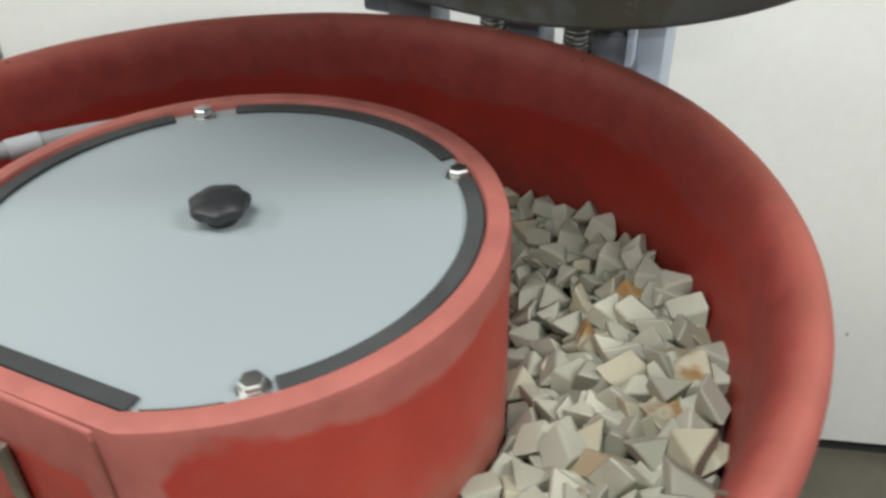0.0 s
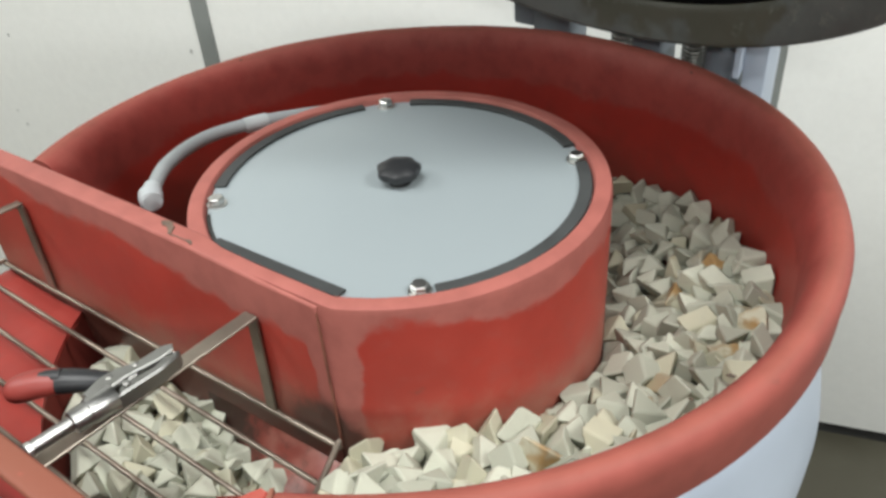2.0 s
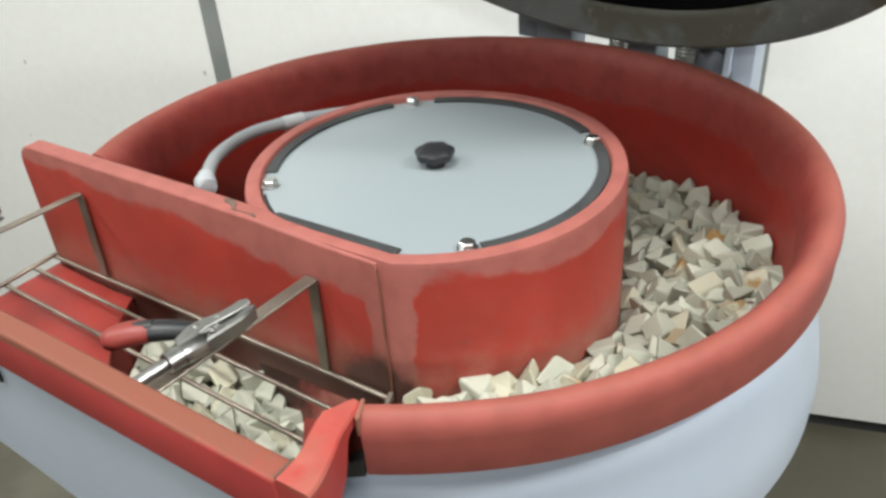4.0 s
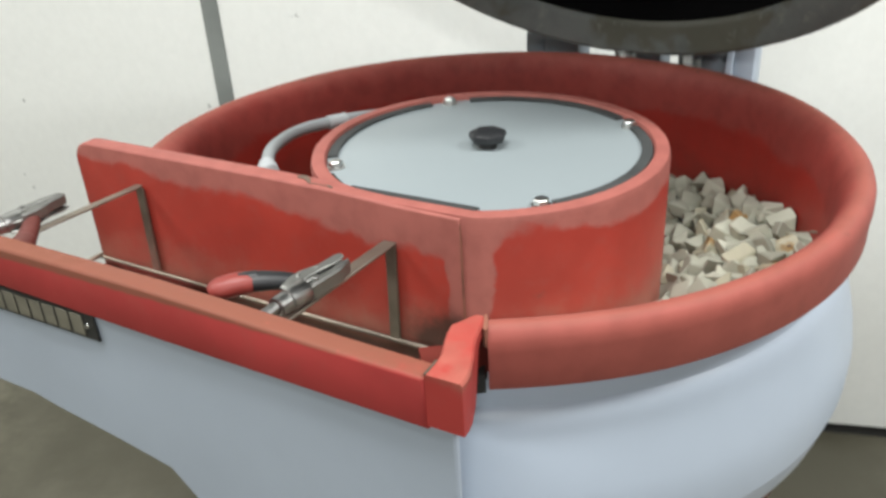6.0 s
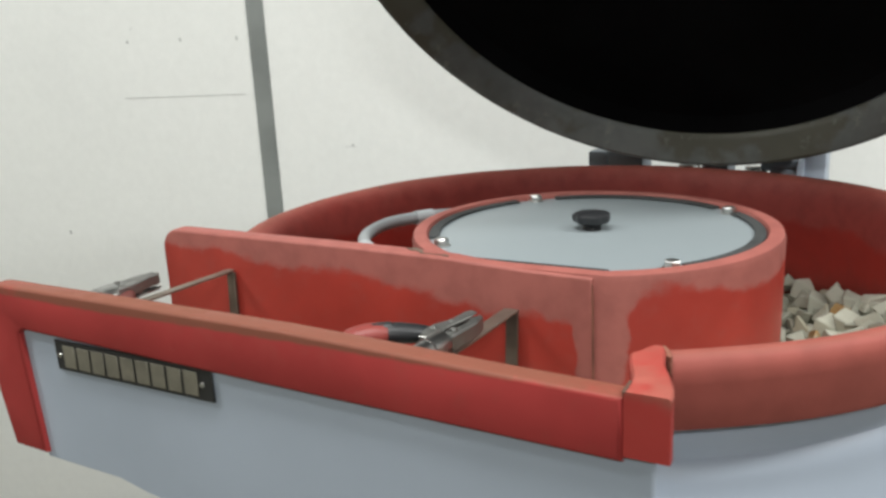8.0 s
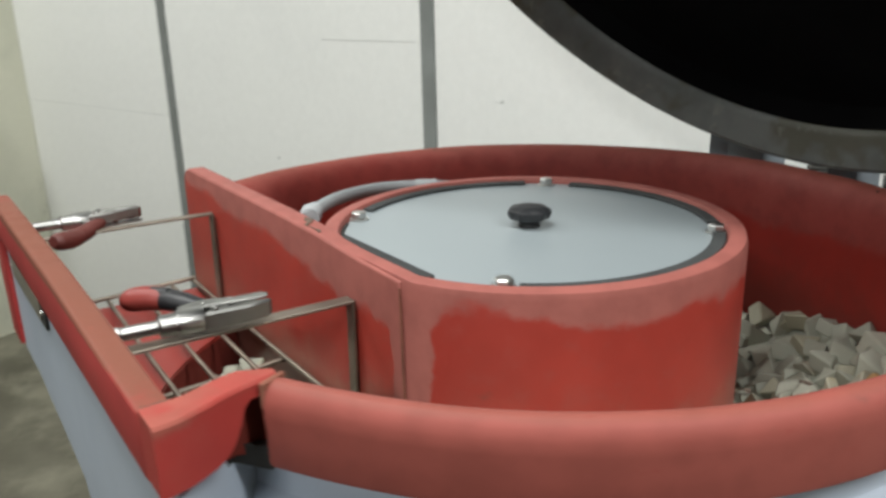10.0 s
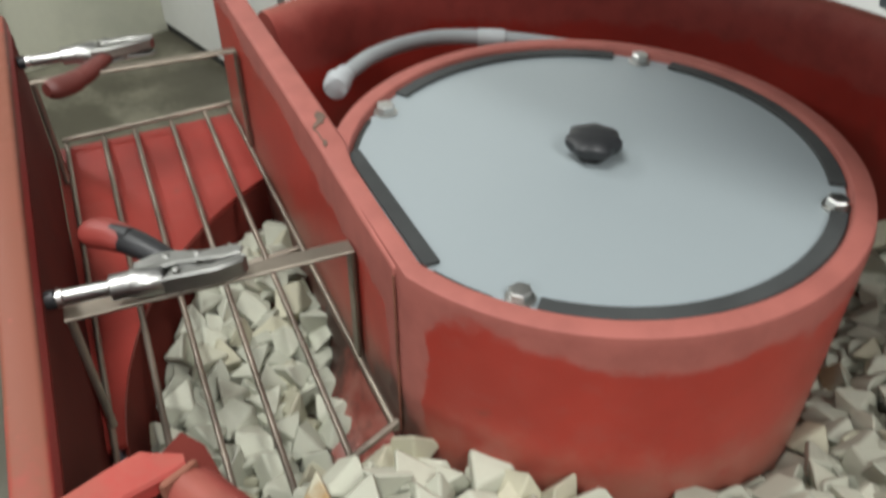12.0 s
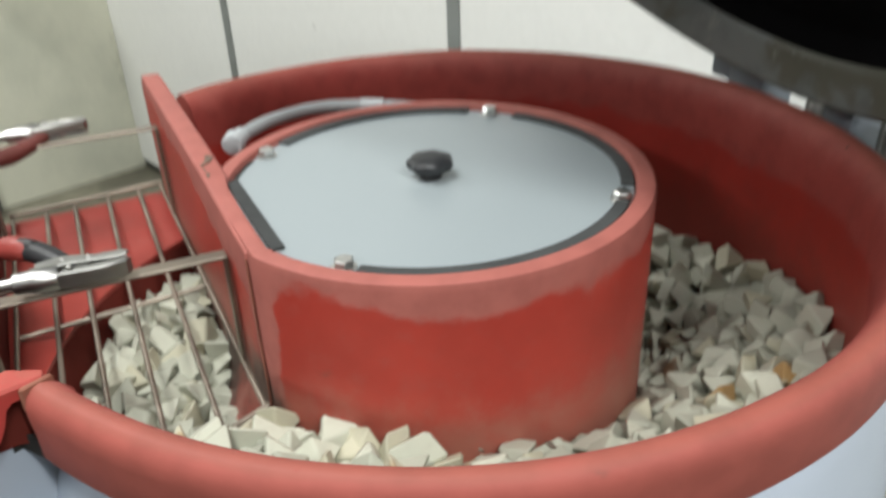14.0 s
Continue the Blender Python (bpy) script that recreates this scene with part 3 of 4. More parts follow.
part("chute_floor", moved(chute_floor, CHUTE), RED_FLOOR, machine, "flat red chute floor rising to its open end")
under = [(-0.560, 1.0255), (-0.50, 1.0175), (-0.43, 1.0135), (-0.41, 1.0135), (-0.41, 1.006), (-0.50, 1.010), (-0.555, 1.018)]
part("chute_underside", moved(slab(under, -0.473, -0.2295, "y"), CHUTE), GREY_SHELL, machine)
part("chute_drop", moved(lathe([(0.4565, 1.0135), (0.4480, 0.96), (0.4460, 0.87), (0.4600, 0.87), (0.4600, 1.0135)], 206, 269, 24), CHUTE), RED_DARK, machine, "dark red drop below the chute floor")
# the short end piece that turns from the chute's edge to the rim
end = bmesh.new()
rows = []
for q, front, back, low in ((0.4998, 0.2180, 0.1840, 1.1755), (0.490, 0.2178, 0.1840, 1.1755), (0.480, 0.2155, 0.1838, 1.1758), (0.470, 0.2120, 0.1825, 1.1765), (0.460, 0.2085, 0.1790, 1.1780), (0.452, 0.2050, 0.1760, 1.1800), (0.446, 0.2025, 0.1740, 1.1835), (0.441, 0.2005, 0.1725, 1.1890), (0.436, 0.1990, 0.1710, 1.1990), (0.432, 0.1980, 0.1705, 1.2110), (0.427, 0.1970, 0.1690, 1.2155), (0.420, 0.1955, 0.1735, 1.2155), (0.412, 0.1940, 0.1770, 1.2155), (0.404, 0.1910, 0.1815, 1.2165)):
    rows.append([end.verts.new(p) for p in ((front, -q, low), (front, -q, 1.2250), (front - 0.002, -q, 1.2272), (back + 0.002, -q, 1.2272), (back, -q, 1.2250), (back, -q, low))])
for p, q in zip(rows, rows[1:]):
    for k in range(6):
        end.faces.new((p[k], p[(k + 1) % 6], q[(k + 1) % 6], q[k]))
end.faces.new(rows[0])
end.faces.new(rows[-1])
part("chute_end", moved(end, CHUTE), RED_END, machine, "red end strip of the chute beside the cut rim", 30)
part("end_plate", moved(slab([(0.188, -0.484), (0.2045, -0.484), (0.1800, -0.4510), (0.1560, -0.4190), (0.1420, -0.4010), (0.1350, -0.4060), (0.1680, -0.4490)], 0.78, 1.1640), CHUTE), GREY_SHELL, machine)
# dark fillers beside the cut rim: the open gap's shade put into colour
part("gap_filler", moved(slab([(0.181, -0.474), (0.1870, -0.474), (0.1660, -0.4470), (0.1330, -0.4050), (0.1420, -0.4000), (0.1890, -0.3880), (0.1860, -0.3820), (0.1400, -0.3960), (0.1260, -0.4040)], 0.900, 1.1630), CHUTE), RED_DARK, machine, "dark red filler for the shaded gap beside the cut rim")
part("gap_filler", moved(slab([(0.181, -0.474), (0.1850, -0.474), (0.1760, -0.4360), (0.1830, -0.4100), (0.1905, -0.3950), (0.1880, -0.3930), (0.1790, -0.4090), (0.1725, -0.4360)], 1.1632, 1.2120), CHUTE), RED_DARK, machine, "dark red filler for the shaded gap beside the cut rim")
part("gap_floor", moved(slab([(0.1760, -0.4700), (0.1900, -0.4700), (0.1790, -0.4520), (0.1690, -0.4350), (0.1960, -0.4160), (0.1880, -0.4020), (0.1865, -0.3840), (0.1380, -0.3930), (0.1210, -0.4040)], 1.1540, 1.1720), CHUTE), GAP, machine, "black cap painting the shade in the gap beside the rim")
part("gap_filler", moved(slab([(0.1745, -0.4720), (0.1755, -0.4700), (0.1735, -0.4520), (0.1610, -0.4260), (0.1520, -0.4070), (0.1850, -0.3900), (0.1860, -0.3830), (0.1372, -0.3915), (0.1195, -0.4040)], 1.1530, 1.1738), CHUTE), RED_DARK, machine, "dark red filler for the shaded gap beside the cut rim")
part("sealant", moved(slab([(0.1915, -0.4085), (0.1962, -0.4190), (0.1995, -0.4210), (0.2005, -0.4180), (0.1950, -0.4050), (0.1900, -0.3975), (0.1880, -0.4000)], 1.206, 1.2262, "z", 0.001, 1), CHUTE), JOINT, machine, "brown worn joint")
part("joint_line", moved(slab([(0.1825, -0.498), (0.1848, -0.498), (0.1842, -0.477), (0.1822, -0.477)], 1.222, 1.2262, "z", 0.0, 1), CHUTE), GRIME, machine, "brown joint line")
# worn spots where the panel's top runs into the column's ring, and the crack between them
chips = (
    [(-0.166, -0.2085), (-0.160, -0.2040), (-0.152, -0.2035), (-0.1485, -0.2075), (-0.1435, -0.2085), (-0.1400, -0.2150), (-0.1355, -0.2205), (-0.1400, -0.2215), (-0.1450, -0.2165), (-0.1520, -0.2130), (-0.1590, -0.2135)],
    [(-0.1150, -0.2190), (-0.1105, -0.2165), (-0.1050, -0.2180), (-0.1015, -0.2215), (-0.1055, -0.2220), (-0.1110, -0.2205)],
)
for outline in chips:
    part("chip", moved(slab(outline, 1.2262, 1.2262 + 0.0040 - 0.02 * (outline[0][0] + 0.13) + 0.0006, "z", 0.0006, 1), CHUTE), CHIP, machine, "worn grey-brown chip in the top edge")
part("crack", moved(slab([(-0.1360, -0.2212), (-0.1300, -0.2190), (-0.1200, -0.2196), (-0.1120, -0.2192), (-0.1120, -0.2200), (-0.1210, -0.2204), (-0.1300, -0.2200), (-0.1355, -0.2222)], 1.2262, 1.2306, "z"), CHUTE), CHIP, machine, "fine dark crack")

part("seam", moved(slab([(0.0728, 1.03), (0.0750, 1.03), (0.0762, 1.08), (0.0756, 1.12), (0.0752, 1.19), (0.0740, 1.2150), (0.0732, 1.2150), (0.0730, 1.17), (0.0736, 1.10)], -0.2279, -0.2262, "y"), CHUTE), JOINT, machine, "brown upright seam")
for r, a, w in ((0.460, -60.6, 0.0040), (0.458, -66.1, 0.0022), (0.455, 22.0, 0.0025), (0.462, 118.0, 0.0025)):
    spot = [(w * k * math.cos(radians(60 * i)), 0.7 * w * k * math.sin(radians(60 * i))) for i, k in enumerate((1, 0.6, 0.9, 1.1, 0.7, 0.9))]
    part("chip", moved(slab(spot, 1.2240, 1.2257, "z", 0.0003, 1), BOWL @ pose(r * math.cos(radians(a)), r * math.sin(radians(a)), 0, 0, 0, a + 40)), GRIME, machine, "dark chip in the rim")
# the liner's slope beside the column, wider towards the heap
fillet = bmesh.new()
rows = []
for x in (-0.15, -0.12, -0.09, -0.06, -0.03, 0.0, 0.03, 0.06, 0.085):
    w = float(np.interp(x, (-0.15, -0.06, 0.015, 0.06, 0.085), (0.006, 0.032, 0.048, 0.080, 0.10)))
    z1 = 0.950 + 0.03 * max(0.0, (x + 0.05) / 0.135)
    rows.append([fillet.verts.new((x, -y, z)) for y, z in ((0.2265, 1.000), (0.2265 + 0.25 * w, 0.988), (0.2265 + 0.65 * w, 0.966), (0.2265 + w, z1 - 0.002), (0.2265 + w + 0.02, 0.90), (0.2265, 0.88))])
for p, q in zip(rows, rows[1:]):
    for k in range(6):
        fillet.faces.new((p[k], p[(k + 1) % 6], q[(k + 1) % 6], q[k]))
fillet.faces.new(rows[0])
fillet.faces.new(rows[-1])
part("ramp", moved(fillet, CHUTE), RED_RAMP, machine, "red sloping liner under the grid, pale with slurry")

# name plate with illegible raised marks
plate = part("name_plate", moved(box(-0.452, -0.221, -0.4965, -0.4935, 1.1425, 1.1775, 0.001, 1), CHUTE), SIGN, machine, "black plate with pale raised bars")
for k in range(9):
    x = -0.4375 + k * 0.0224
    part("bar", moved(box(x, x + 0.0190, -0.4980, -0.4967, 1.1470, 1.1730, 0.0008, 1), CHUTE), SIGN_PALE, plate)
for x in (-0.444, -0.234):
    part("screw", moved(lathe([(0.0, 0.0), (0.003, 0.0), (0.0025, 0.0015), (0.0, 0.002)], 0, 360, 12, False), CHUTE @ Matrix.Translation((x, -0.4966, 1.160)) @ pose(0, 0, 0, 90)), STEEL, plate)

# base
part("base", lathe([(0.0, FLOOR_Z), (0.33, FLOOR_Z), (0.33, FLOOR_Z + 0.03), (0.26, FLOOR_Z + 0.05), (0.25, 0.40), (0.28, 0.585), (0.30, 0.615), (0.0, 0.615)], 0, 360, 64, False), GREY_SHELL, machine, "blue-grey drum base under the bowl")

# ---- the raised lid ----
AZ, EL = radians(222.51), radians(-42.24)
out = Vector((math.cos(EL) * math.cos(AZ), math.cos(EL) * math.sin(AZ), math.sin(EL)))
lid_side = Vector((-math.sin(AZ), math.cos(AZ), 0))
LID = Matrix.Translation((0.133, 0.1193, 1.6089)) @ Matrix((lid_side, out.cross(lid_side), out)).transposed().to_4x4()
lid = part("lid", moved(lathe([(0.0, -0.125), (0.30, -0.12), (0.45, -0.10), (0.508, -0.07), (0.520, -0.03), (0.5205, -0.002), (0.517, -0.001), (0.515, -0.03), (0.45, -0.095), (0.0, -0.115)], 0, 360, 128, False), LID), LID_RIM, machine, "grey round lid, tilted open")
def raised(bm, r_max, dy):
    """The opening sits a little off the lid's centre, away from the hinge."""
    for v in bm.verts:
        if math.hypot(v.co.x, v.co.y) < r_max:
            v.co.y += dy
    return bm


part("lid_rim", moved(raised(lathe([(0.5155, -0.03), (0.5205, -0.001), (0.5185, 0.002), (0.513, 0.001), (0.474, -0.031), (0.468, -0.039), (0.466, -0.06)], 0, 360, 128), 0.49, -0.013), LID), LID_RIM, lid, "scuffed grey lid rim")
part("lid_lining", moved(raised(lathe([(0.0, -0.085), (0.41, -0.083), (0.45, -0.07), (0.4655, -0.042), (0.467, -0.061), (0.46, -0.092), (0.0, -0.100)], 0, 360, 128, False), 0.49, -0.013), LID), LINING, lid, "matt black lid lining")

# ---- hinge behind the rim: x outwards, y along the hinge line ----
HINGE_LINE = pose(0, 0, 0, 0, 0, 42.6)
part("hinge_beam", moved(box(0.565, 0.635, -0.207, 0.25, 1.07, 1.105, 0.004), HINGE_LINE), HINGE, machine, "steel beam behind the bowl")
for y in (-0.14, -0.013, 0.165):
    part("hinge_arm", moved(box(0.470, 0.5645, y - 0.02, y + 0.02, 1.072, 1.100, 0.003), HINGE_LINE), HINGE, machine)
for y0, y1, top in ((0.130, 0.204, 1.232), (-0.038, 0.012, 1.224), (-0.158, -0.112, 1.214)):
    part("bracket", moved(box(0.570, 0.630, y0, y1, 1.1055, top, 0.004), HINGE_LINE), HINGE, machine, "slate-blue steel hinge bracket")
part("hinge_block", moved(box(0.572, 0.628, 0.2045, 0.248, 1.186, 1.236, 0.006), HINGE_LINE), HINGE, machine, "dark hinge block")
for y0, y1, z in ((-0.160, -0.095, 1.219), (0.120, 0.200, 1.236)):
    part("knuckle", moved(tube([(0.585, y0, z), (0.585, y0 + 0.001, z), (0.585, y1 - 0.001, z), (0.585, y1, z)], [0.0085, 0.0105, 0.0105, 0.0085], 16), HINGE_LINE), HINGE, machine, "hinge knuckle")
for y0, y1 in ((-0.156, -0.100), (0.124, 0.196)):
    part("lid_strap", moved(slab([(0.540, 1.232), (0.590, 1.2300), (0.590, 1.2345), (0.545, 1.2400)], y0, y1, "y", 0.001, 1), HINGE_LINE), HINGE, machine, "steel strap from the lid to its hinge")
hook = [(0.566, 1.175), (0.588, 1.190), (0.612, 1.196), (0.626, 1.212), (0.626, 1.238), (0.600, 1.240), (0.574, 1.232), (0.566, 1.215)]
part("hook", moved(slab(hook, -0.1705, -0.1585, "y", 0.002, 1), HINGE_LINE), GREY_SHELL, machine, "pale curved hinge cheek")
part("hinge_post", moved(box(0.575, 0.625, -0.206, -0.171, 0.75, 1.246, 0.003), HINGE_LINE), GREY_SHELL, machine, "pale blue-grey hinge post")
for y in (0.043, -0.083):
    coil = [(0.600 + 0.019 * math.cos(k * 0.35), y + 0.019 * math.sin(k * 0.35), 1.1055 + 0.00036 * k) for k in range(300)]
    part("spring", moved(tube(coil, 0.0024, 6), HINGE_LINE), ZINC, machine, "steel coil spring")

# ---- the grid and its hangers ----
grid = thing("wire_grid", "stained steel wire separator grid hung over the chute", "grid")
# rods fan out slightly towards the bowl and sink by a centimetre on the way
for y0, y1, x1, z in ((-0.456, -0.466, 0.02, 1.031), (-0.408, -0.423, 0.10, 1.032), (-0.366, -0.381, 0.126, 1.033), (-0.316, -0.334, 0.107, 1.0345), (-0.268, -0.280, 0.092, 1.036), (-0.2325, -0.2325, 0.077, 1.037)):
    part("rod", moved(tube([(-0.562, y0, z + 0.009), (-0.3, 0.6 * y0 + 0.4 * y1, z + 0.004), (x1, y1, z)], 0.0032, 10), CHUTE), DULL, grid)
for x, y0, z0, z1 in ((-0.560, -0.460, 1.045, 1.050), (-0.213, -0.464, 1.029, 1.0345)):
    part("cross_rod", moved(tube([(x, y0, z0), (x, -0.230, z1)], 0.0034, 10), CHUTE), DULL, grid, "bright worn cross rod")
part("cross_rod", moved(tube([(0.074, -0.230, 1.043), (0.136, -0.394, 1.039)], 0.0034, 10), CHUTE), DULL, grid, "bright worn cross rod")
for x, w, skew, up, foot in ((-0.020, 0.009, 0.014, 0.0, 1.039), (-0.437, 0.006, 0.016, 0.008, 1.046)):
    part("hanger", moved(slab([(x - w, -0.2295), (x + w, -0.2295), (x + w - skew, -0.466), (x - w - skew, -0.466)], 1.174 + up, 1.1775 + up, "z", 0.0008, 1), CHUTE), DULL, grid, "flat steel hanger bar")
    part("hanger", moved(slab([(x - 0.011, foot), (x + 0.004, foot), (x + 0.009, 1.1735 + up), (x - 0.006, 1.1735 + up)], -0.2335, -0.2295, "y", 0.001, 1), CHUTE), DULL, grid, "flat steel hanger bar")
    part("hanger", moved(tube([(x - skew, -0.4625, 1.1735 + up), (x - skew - 0.004, -0.4625, 1.033 if x > -0.1 else 1.042)], 0.0035, 10), CHUTE), DULL, grid)


# ---- locking pliers ----
def pliers(m, label, two_tone):
    """Along y: the screw's end at 0, the jaws at 0.155; the free handle swings to -x."""
    root = thing("locking_pliers", label, "pliers", group="pliers on the hangers")
    root.matrix_world = m
    part("screw_tube", tube([(0, 0.012, 0), (0, 0.0125, 0), (0, 0.050, 0)], [0.0058, 0.0066, 0.0068], 18), CHROME, root, "polished screw tube", 50)
    screw = part("screw", tube([(0, -0.002, 0), (0, -0.0012, 0), (0, 0.0055, 0), (0, 0.0062, 0)], [0.0066, 0.0076, 0.0076, 0.0062], 14), BLACK, root, "knurled adjusting screw", 30)
    part("collar", tube([(0, 0.0065, 0), (0, 0.007, 0), (0, 0.0112, 0), (0, 0.0118, 0)], [0.0064, 0.0074, 0.0074, 0.0064], 14), STEEL, screw, "bright collar", 30)
    part("barrel", tube([(0, 0.046, 0), (0, 0.047, 0), (0, 0.062, 0), (0, 0.0625, 0), (0, 0.086, 0), (0, 0.088, 0)], [0.0095, 0.0112, 0.0116, 0.0130, 0.0136, 0.0122], 20, 0.92), CHROME, root, "worn plated handle", 40)
    part("spine", slab([(-0.012, 0.066), (0.000, 0.066), (0.001, 0.085), (-0.001, 0.100), (0.001, 0.118), (0.003, 0.135), (0.001, 0.150), (-0.006, 0.153), (-0.011, 0.146), (-0.011, 0.120), (-0.018, 0.100), (-0.019, 0.086)], 0.0088, 0.0118, "z", 0.0012, 1), ZINC, root, "flat grey jaw plate")
    part("fixed_jaw", slab([(0.003, 0.092), (0.013, 0.086), (0.0135, 0.128), (0.009, 0.149), (0.003, 0.1535), (0.0005, 0.138), (0.004, 0.125), (0.002, 0.108)], -0.0085, 0.0088, "z", 0.0018, 1), ZINC, root, "grey forged jaw")
    part("moving_jaw", slab([(-0.007, 0.090), (-0.019, 0.080), (-0.020, 0.102), (-0.013, 0.128), (-0.010, 0.148), (-0.0035, 0.1530), (-0.0025, 0.138), (-0.006, 0.122), (-0.004, 0.105)], -0.0095, 0.0045, "z", 0.0018, 1), ZINC, root, "grey forged jaw")
    for k in range(5):
        part("tooth", box(-0.002, 0.0025, 0.130 + 0.0042 * k, 0.1322 + 0.0042 * k, -0.007, 0.006, 0.0004, 1), ZINC, root)
    for x, y in ((-0.012, 0.092), (0.007, 0.098), (-0.008, 0.116)):
        part("rivet", tube([(x, y, -0.0105), (x, y, 0.0118), (x, y, 0.0126)], [0.0034, 0.0034, 0.0022], 12), ZINC, root)
    part("link", slab([(-0.002, 0.045), (-0.006, 0.05), (-0.018, 0.085), (-0.012, 0.088), (-0.001, 0.052)], -0.003, 0.003, "z", 0.001, 1), ZINC, root)
    part("lever", tube(curve_points([(-0.012, 0.100, 0.002), (-0.024, 0.086, 0.005), (-0.036, 0.073, 0.008), (-0.047, 0.062, 0.009)], 3), [0.0060, 0.0080, 0.0095, 0.0105, 0.0112, 0.0116, 0.0120, 0.0124, 0.0126, 0.0126], 16, 0.85), BLACK if two_tone else GRIP_DULL, root, "black part of the lever grip" if two_tone else "")
    grip = part("grip", tube(curve_points([(-0.0468, 0.0622, 0.009), (-0.058, 0.050, 0.009), (-0.068, 0.038, 0.007), (-0.076, 0.027, 0.004)], 3), [0.0122, 0.0136, 0.0140, 0.0143, 0.0145, 0.0145, 0.0143, 0.0138, 0.0124, 0.0085], 16, 0.85), GRIP if two_tone else GRIP_DULL, root, "dull red plastic grip")
    if two_tone:
        part("inlay", tube([(-0.044, 0.065, 0.0145), (-0.056, 0.052, 0.0150), (-0.066, 0.0405, 0.0120)], [0.0080, 0.0078, 0.0030], 12, 0.8), BLACK, grip, "black inlay")
    return root


pliers(CHUTE @ Matrix.Translation((-0.035, -0.4725, 1.1935)) @ pose(0, 0, 0, 0, 0, -6.5), "chrome locking pliers with red and black grip on hanger bar", True)
pliers(CHUTE @ Matrix.Translation((-0.488, -0.4715, 1.1935)) @ pose(0, 0, 0, 0, 180, -3), "chrome locking pliers with dull red grip, clamped upside down", False)

# ---- hose ----
hose = thing("hose", "grey rubber hose lying against the column's back", "hose")
line = curve_points([(-0.298, 0.072, 1.211), (-0.287, 0.135, 1.213), (-0.246, 0.195, 1.214), (-0.185, 0.228, 1.212), (-0.11, 0.252, 1.206), (-0.03, 0.268, 1.198), (0.06, 0.27, 1.19), (0.14, 0.25, 1.185)], 8)
line = [p - Vector((0, 0, 0.004)) for p in line]
part("tube", tube(line, 0.0090, 14), HOSE, hose, "grey rubber tube")
part("end_cap", tube([(-0.2945, 0.048, 1.204), (-0.2955, 0.050, 1.204), (-0.2975, 0.060, 1.205), (-0.2985, 0.066, 1.206), (-0.2987, 0.0665, 1.206), (-0.2975, 0.080, 1.2075)], [0.0105, 0.0135, 0.0145, 0.0145, 0.0115, 0.011], 18), PALE, hose, "pale plastic end cap")
part("clip", tube([(-0.195, 0.2235, 1.2082), (-0.165, 0.2345, 1.2072)], 0.0108, 18), PALE, hose, "pale hose clip")

# ---- stones ----
random.seed(7)


def face_normals(me):
    """For each corner point the normal of the largest face that it belongs to: faces stay flat, worn edges blend."""
    best = [(0.0, None)] * len(me.vertices)
    for f in me.polygons:
        for k in f.vertices:
            if f.area > best[k][0]:
                best[k] = (f.area, f.normal.copy())
    return [b[1] for b in best]


def round_edges(me):
    me.shade_smooth()
    me.normals_split_custom_set_from_vertices(face_normals(me))


def stone_mesh(side, thick, skew):
    tri = [(side * 0.577 * math.cos(radians(90 + 120 * k)), side * 0.577 * math.sin(radians(90 + 120 * k))) for k in range(3)]
    bm = slab(tri, -thick / 2, thick / 2)
    for v in bm.verts:
        v.co.x += skew * v.co.z
    bmesh.ops.recalc_face_normals(bm, faces=bm.faces)
    bmesh.ops.bevel(bm, geom=bm.edges[:], offset=side * 0.085, segments=1, affect="EDGES")
    me = bpy.data.meshes.new("stone")
    bm.to_mesh(me)
    bm.free()
    me.materials.append(STONE)
    round_edges(me)
    return me


STONES = [stone_mesh(side, thick, skew) for side, thick, skew in ((0.040, 0.023, 0.5), (0.042, 0.025, 0.6), (0.038, 0.022, 0.3), (0.042, 0.023, -0.5), (0.037, 0.026, 0.45), (0.041, 0.021, 0.6))]


RUST_STONES = []
for plain_mesh in STONES[:3]:
    rusty_mesh = plain_mesh.copy()
    rusty_mesh.name = "stone"
    rusty_mesh.materials[0] = RUSTY
    RUST_STONES.append(rusty_mesh)


def heap(x, y):
    """The height of the stones' surface over the plan, or None outside it."""
    r, a = math.hypot(x, y), math.degrees(math.atan2(y, x))
    s, q = 0.737 * x - 0.676 * y, -0.676 * x - 0.737 * y
    cut = 0.102 + 0.46 * max(0.0, q - 0.235)
    if q > 0.2 and s < cut:
        slope = float(np.interp(s, (-0.15, -0.06, 0.015, 0.06, 0.085), (0.0, 0.020, 0.036, 0.070, 0.09)))
        if s > cut - 0.038 or q < 0.235 + slope or q > 0.462 or r > 0.432 or s < -0.33:
            return None
        return float(np.interp(s, (-0.33, -0.22, -0.10, 0.0, 0.08), (0.985, 0.978, 0.965, 0.968, 0.980))) + 0.008 * math.sin(30 * x + 9 * y)
    r = math.hypot(x - 0.0048, y - 0.0227)
    if r > 0.432 or math.hypot(x, y) < 0.256 or not -112 < a < 150 or (a < -100 and r > 0.385):
        return None
    low = np.interp(a, (-112, -100, -75, -40, -20, 0, 20, 40, 60, 80, 150), (1.028, 1.040, 1.042, 1.013, 0.993, 0.968, 0.922, 0.860, 0.825, 0.80, 0.79))
    return float(low) + (r - 0.25) / 0.18 * float(np.interp(a, (-40, -15, 10, 20, 40), (0.072, 0.090, 0.106, 0.119, 0.145)))


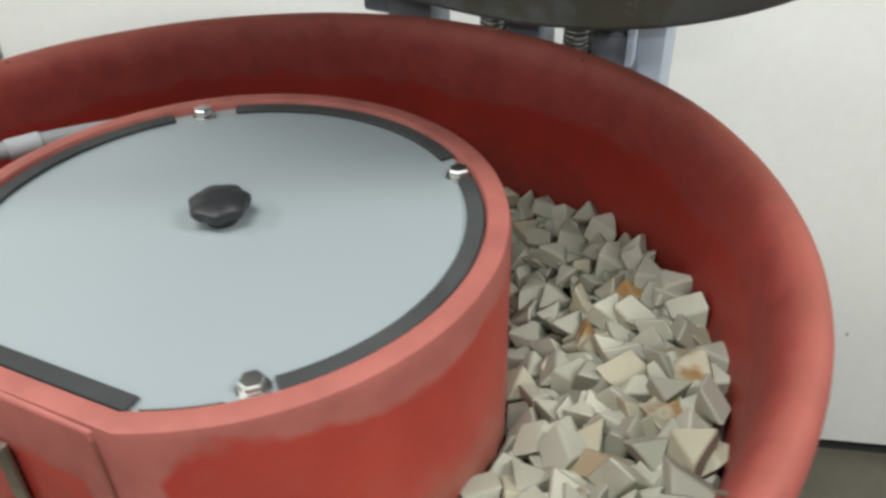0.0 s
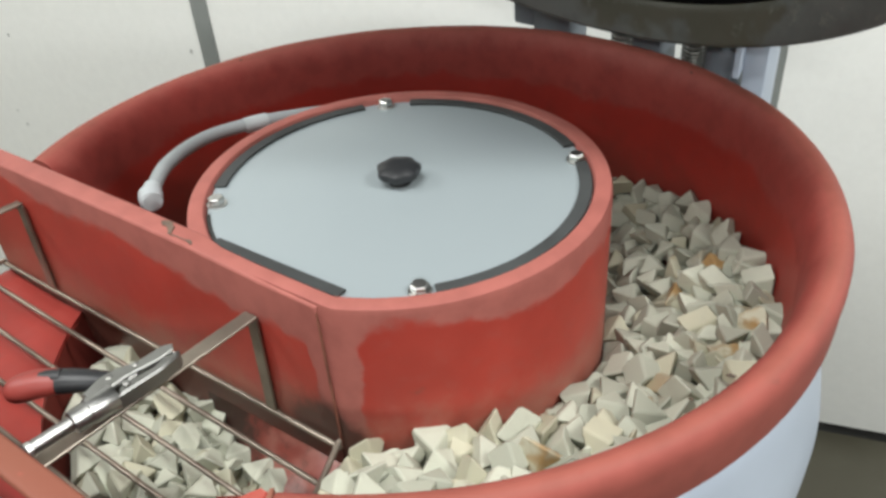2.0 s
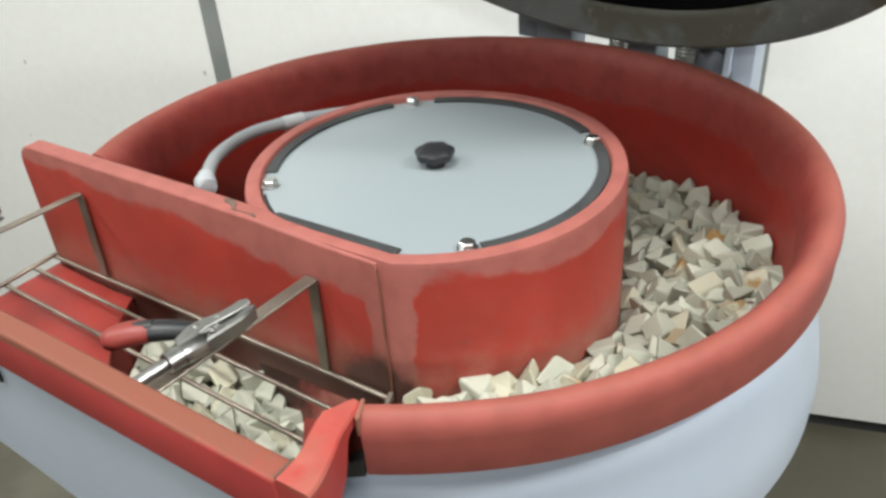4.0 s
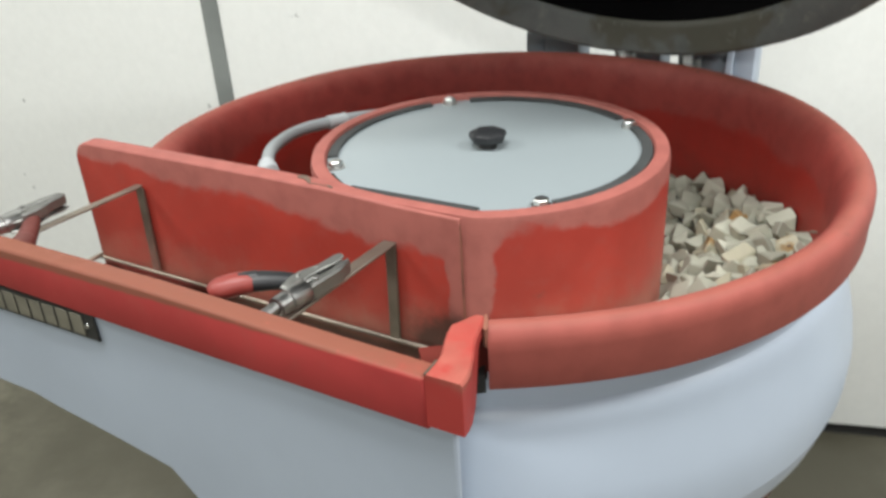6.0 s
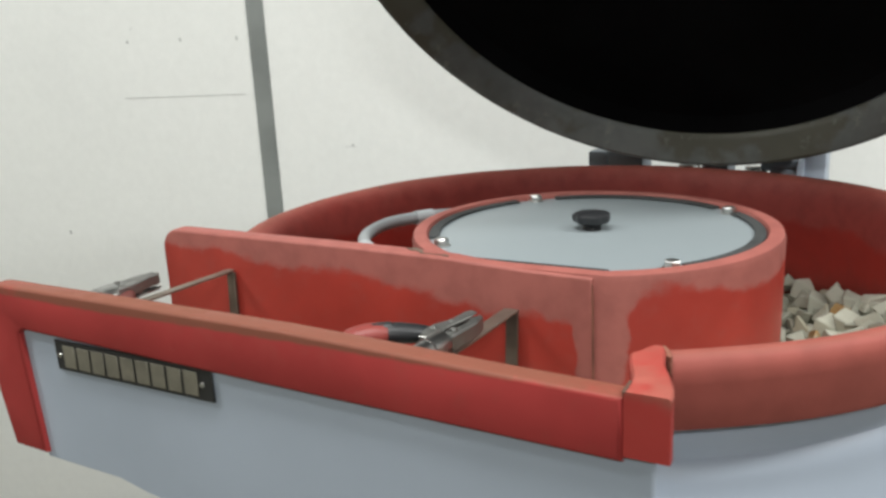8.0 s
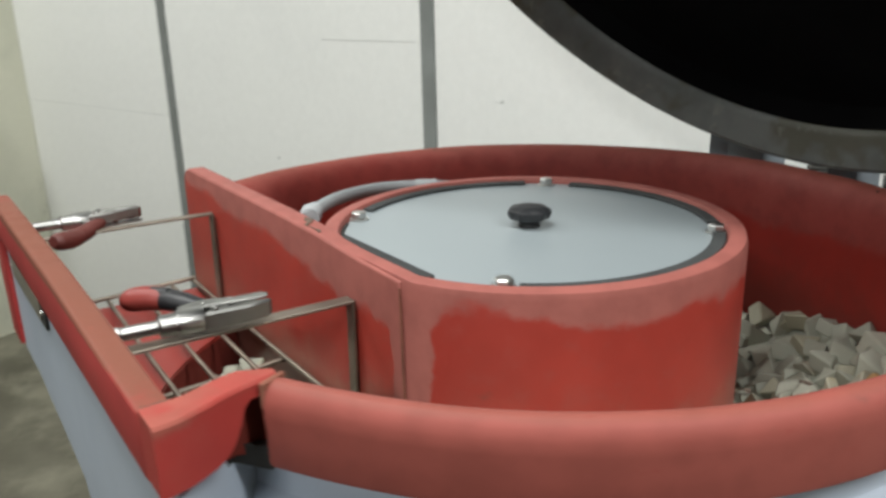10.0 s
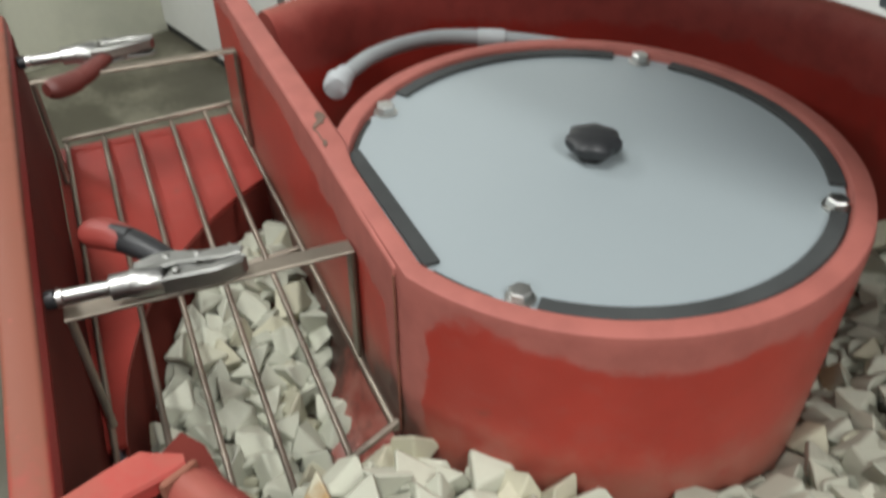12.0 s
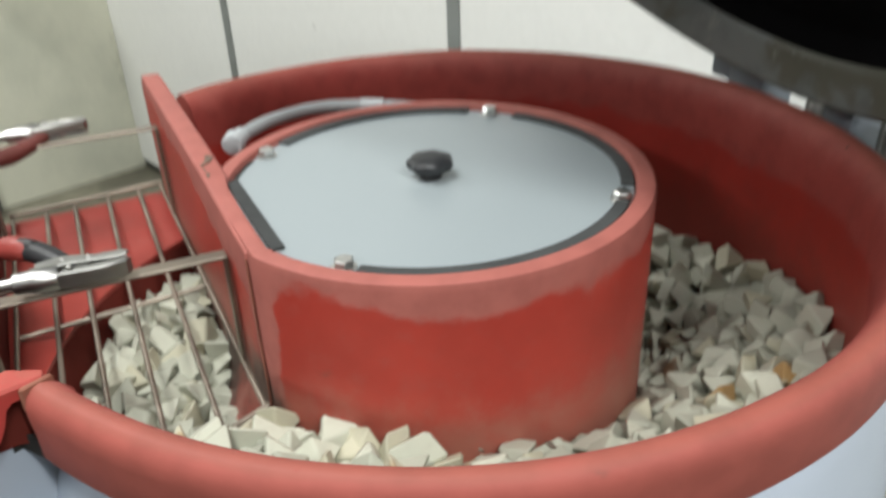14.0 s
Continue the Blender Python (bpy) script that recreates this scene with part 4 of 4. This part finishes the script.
spots = []
for layer, (gap, sink) in enumerate(((0.0262, 0.0), (0.0255, 0.013), (0.027, 0.028))):
    mine = []
    for _ in range(24000):
        x, y = random.uniform(-0.46, 0.46), random.uniform(-0.46, 0.46)
        h = heap(x, y)
        if h is None or any((x - a) ** 2 + (y - b) ** 2 < gap * gap for a, b, *_ in mine):
            continue
        mine.append((x, y, h - sink + random.uniform(-0.005, 0.006), layer))
    spots += mine

media = thing("ceramic_media", "heap of off-white ceramic tumbling triangles in the bowl, some rust-stained", "tumbling media")
rest = bmesh.new()
near = sorted((p for p in spots if p[3] == 0), key=lambda p: p[1] + 0.15 * abs(p[0]))[:300]
near_set = set(near)
# stones beside a rusting part have taken on its colour
rusted = {min(near, key=lambda p: math.hypot(p[0] - x, p[1] - y)) for x, y in ((0.398, -0.037), (0.341, -0.038), (0.366, -0.185), (0.330, -0.205), (0.106, -0.311), (-0.10, -0.36))}
for p in spots:
    # some lie on a triangle, some on a side, all leaning a little
    lean = Euler((random.gauss(0, 0.33), random.gauss(0, 0.33), random.uniform(0, 6.3))).to_matrix()
    rest_on = Euler((random.choice((0.0, 0.0, 0.62, math.pi / 2)), 0, random.uniform(0, 6.3))).to_matrix()
    turn = (lean @ rest_on).to_4x4()
    size = random.uniform(0.92, 1.12)
    m = Matrix.Translation(p[:3]) @ turn @ Matrix.Scale(size, 4)
    me = random.choice(RUST_STONES if p in rusted else STONES)
    if p in near_set:
        ob = new("stone", me)
        ob.parent = media
        ob.matrix_basis = m
    else:
        start = len(rest.verts)
        rest.from_mesh(me)
        rest.verts.ensure_lookup_table()
        bmesh.ops.transform(rest, matrix=m, verts=rest.verts[start:])
bed = part("media_bed", rest, STONE, media, "", 180)
round_edges(bed.data)
tagged(bed, kind="stuff")

# ---- hood on the left wall ----
hood = thing("wall_hood", "grey half-round metal hood on the concrete wall", "hood")
part("hood_shell", moved(lathe([(0.0, 0.0), (0.165, 0.0), (0.168, 0.006), (0.155, 0.045), (0.12, 0.085), (0.06, 0.112), (0.0, 0.12)], 180, 360, 40, False), WALL @ Matrix.Translation((CORNER - 0.001, 0.405, 1.165)) @ pose(0, 0, 0, 0, 0, -90)), COLUMN, hood)
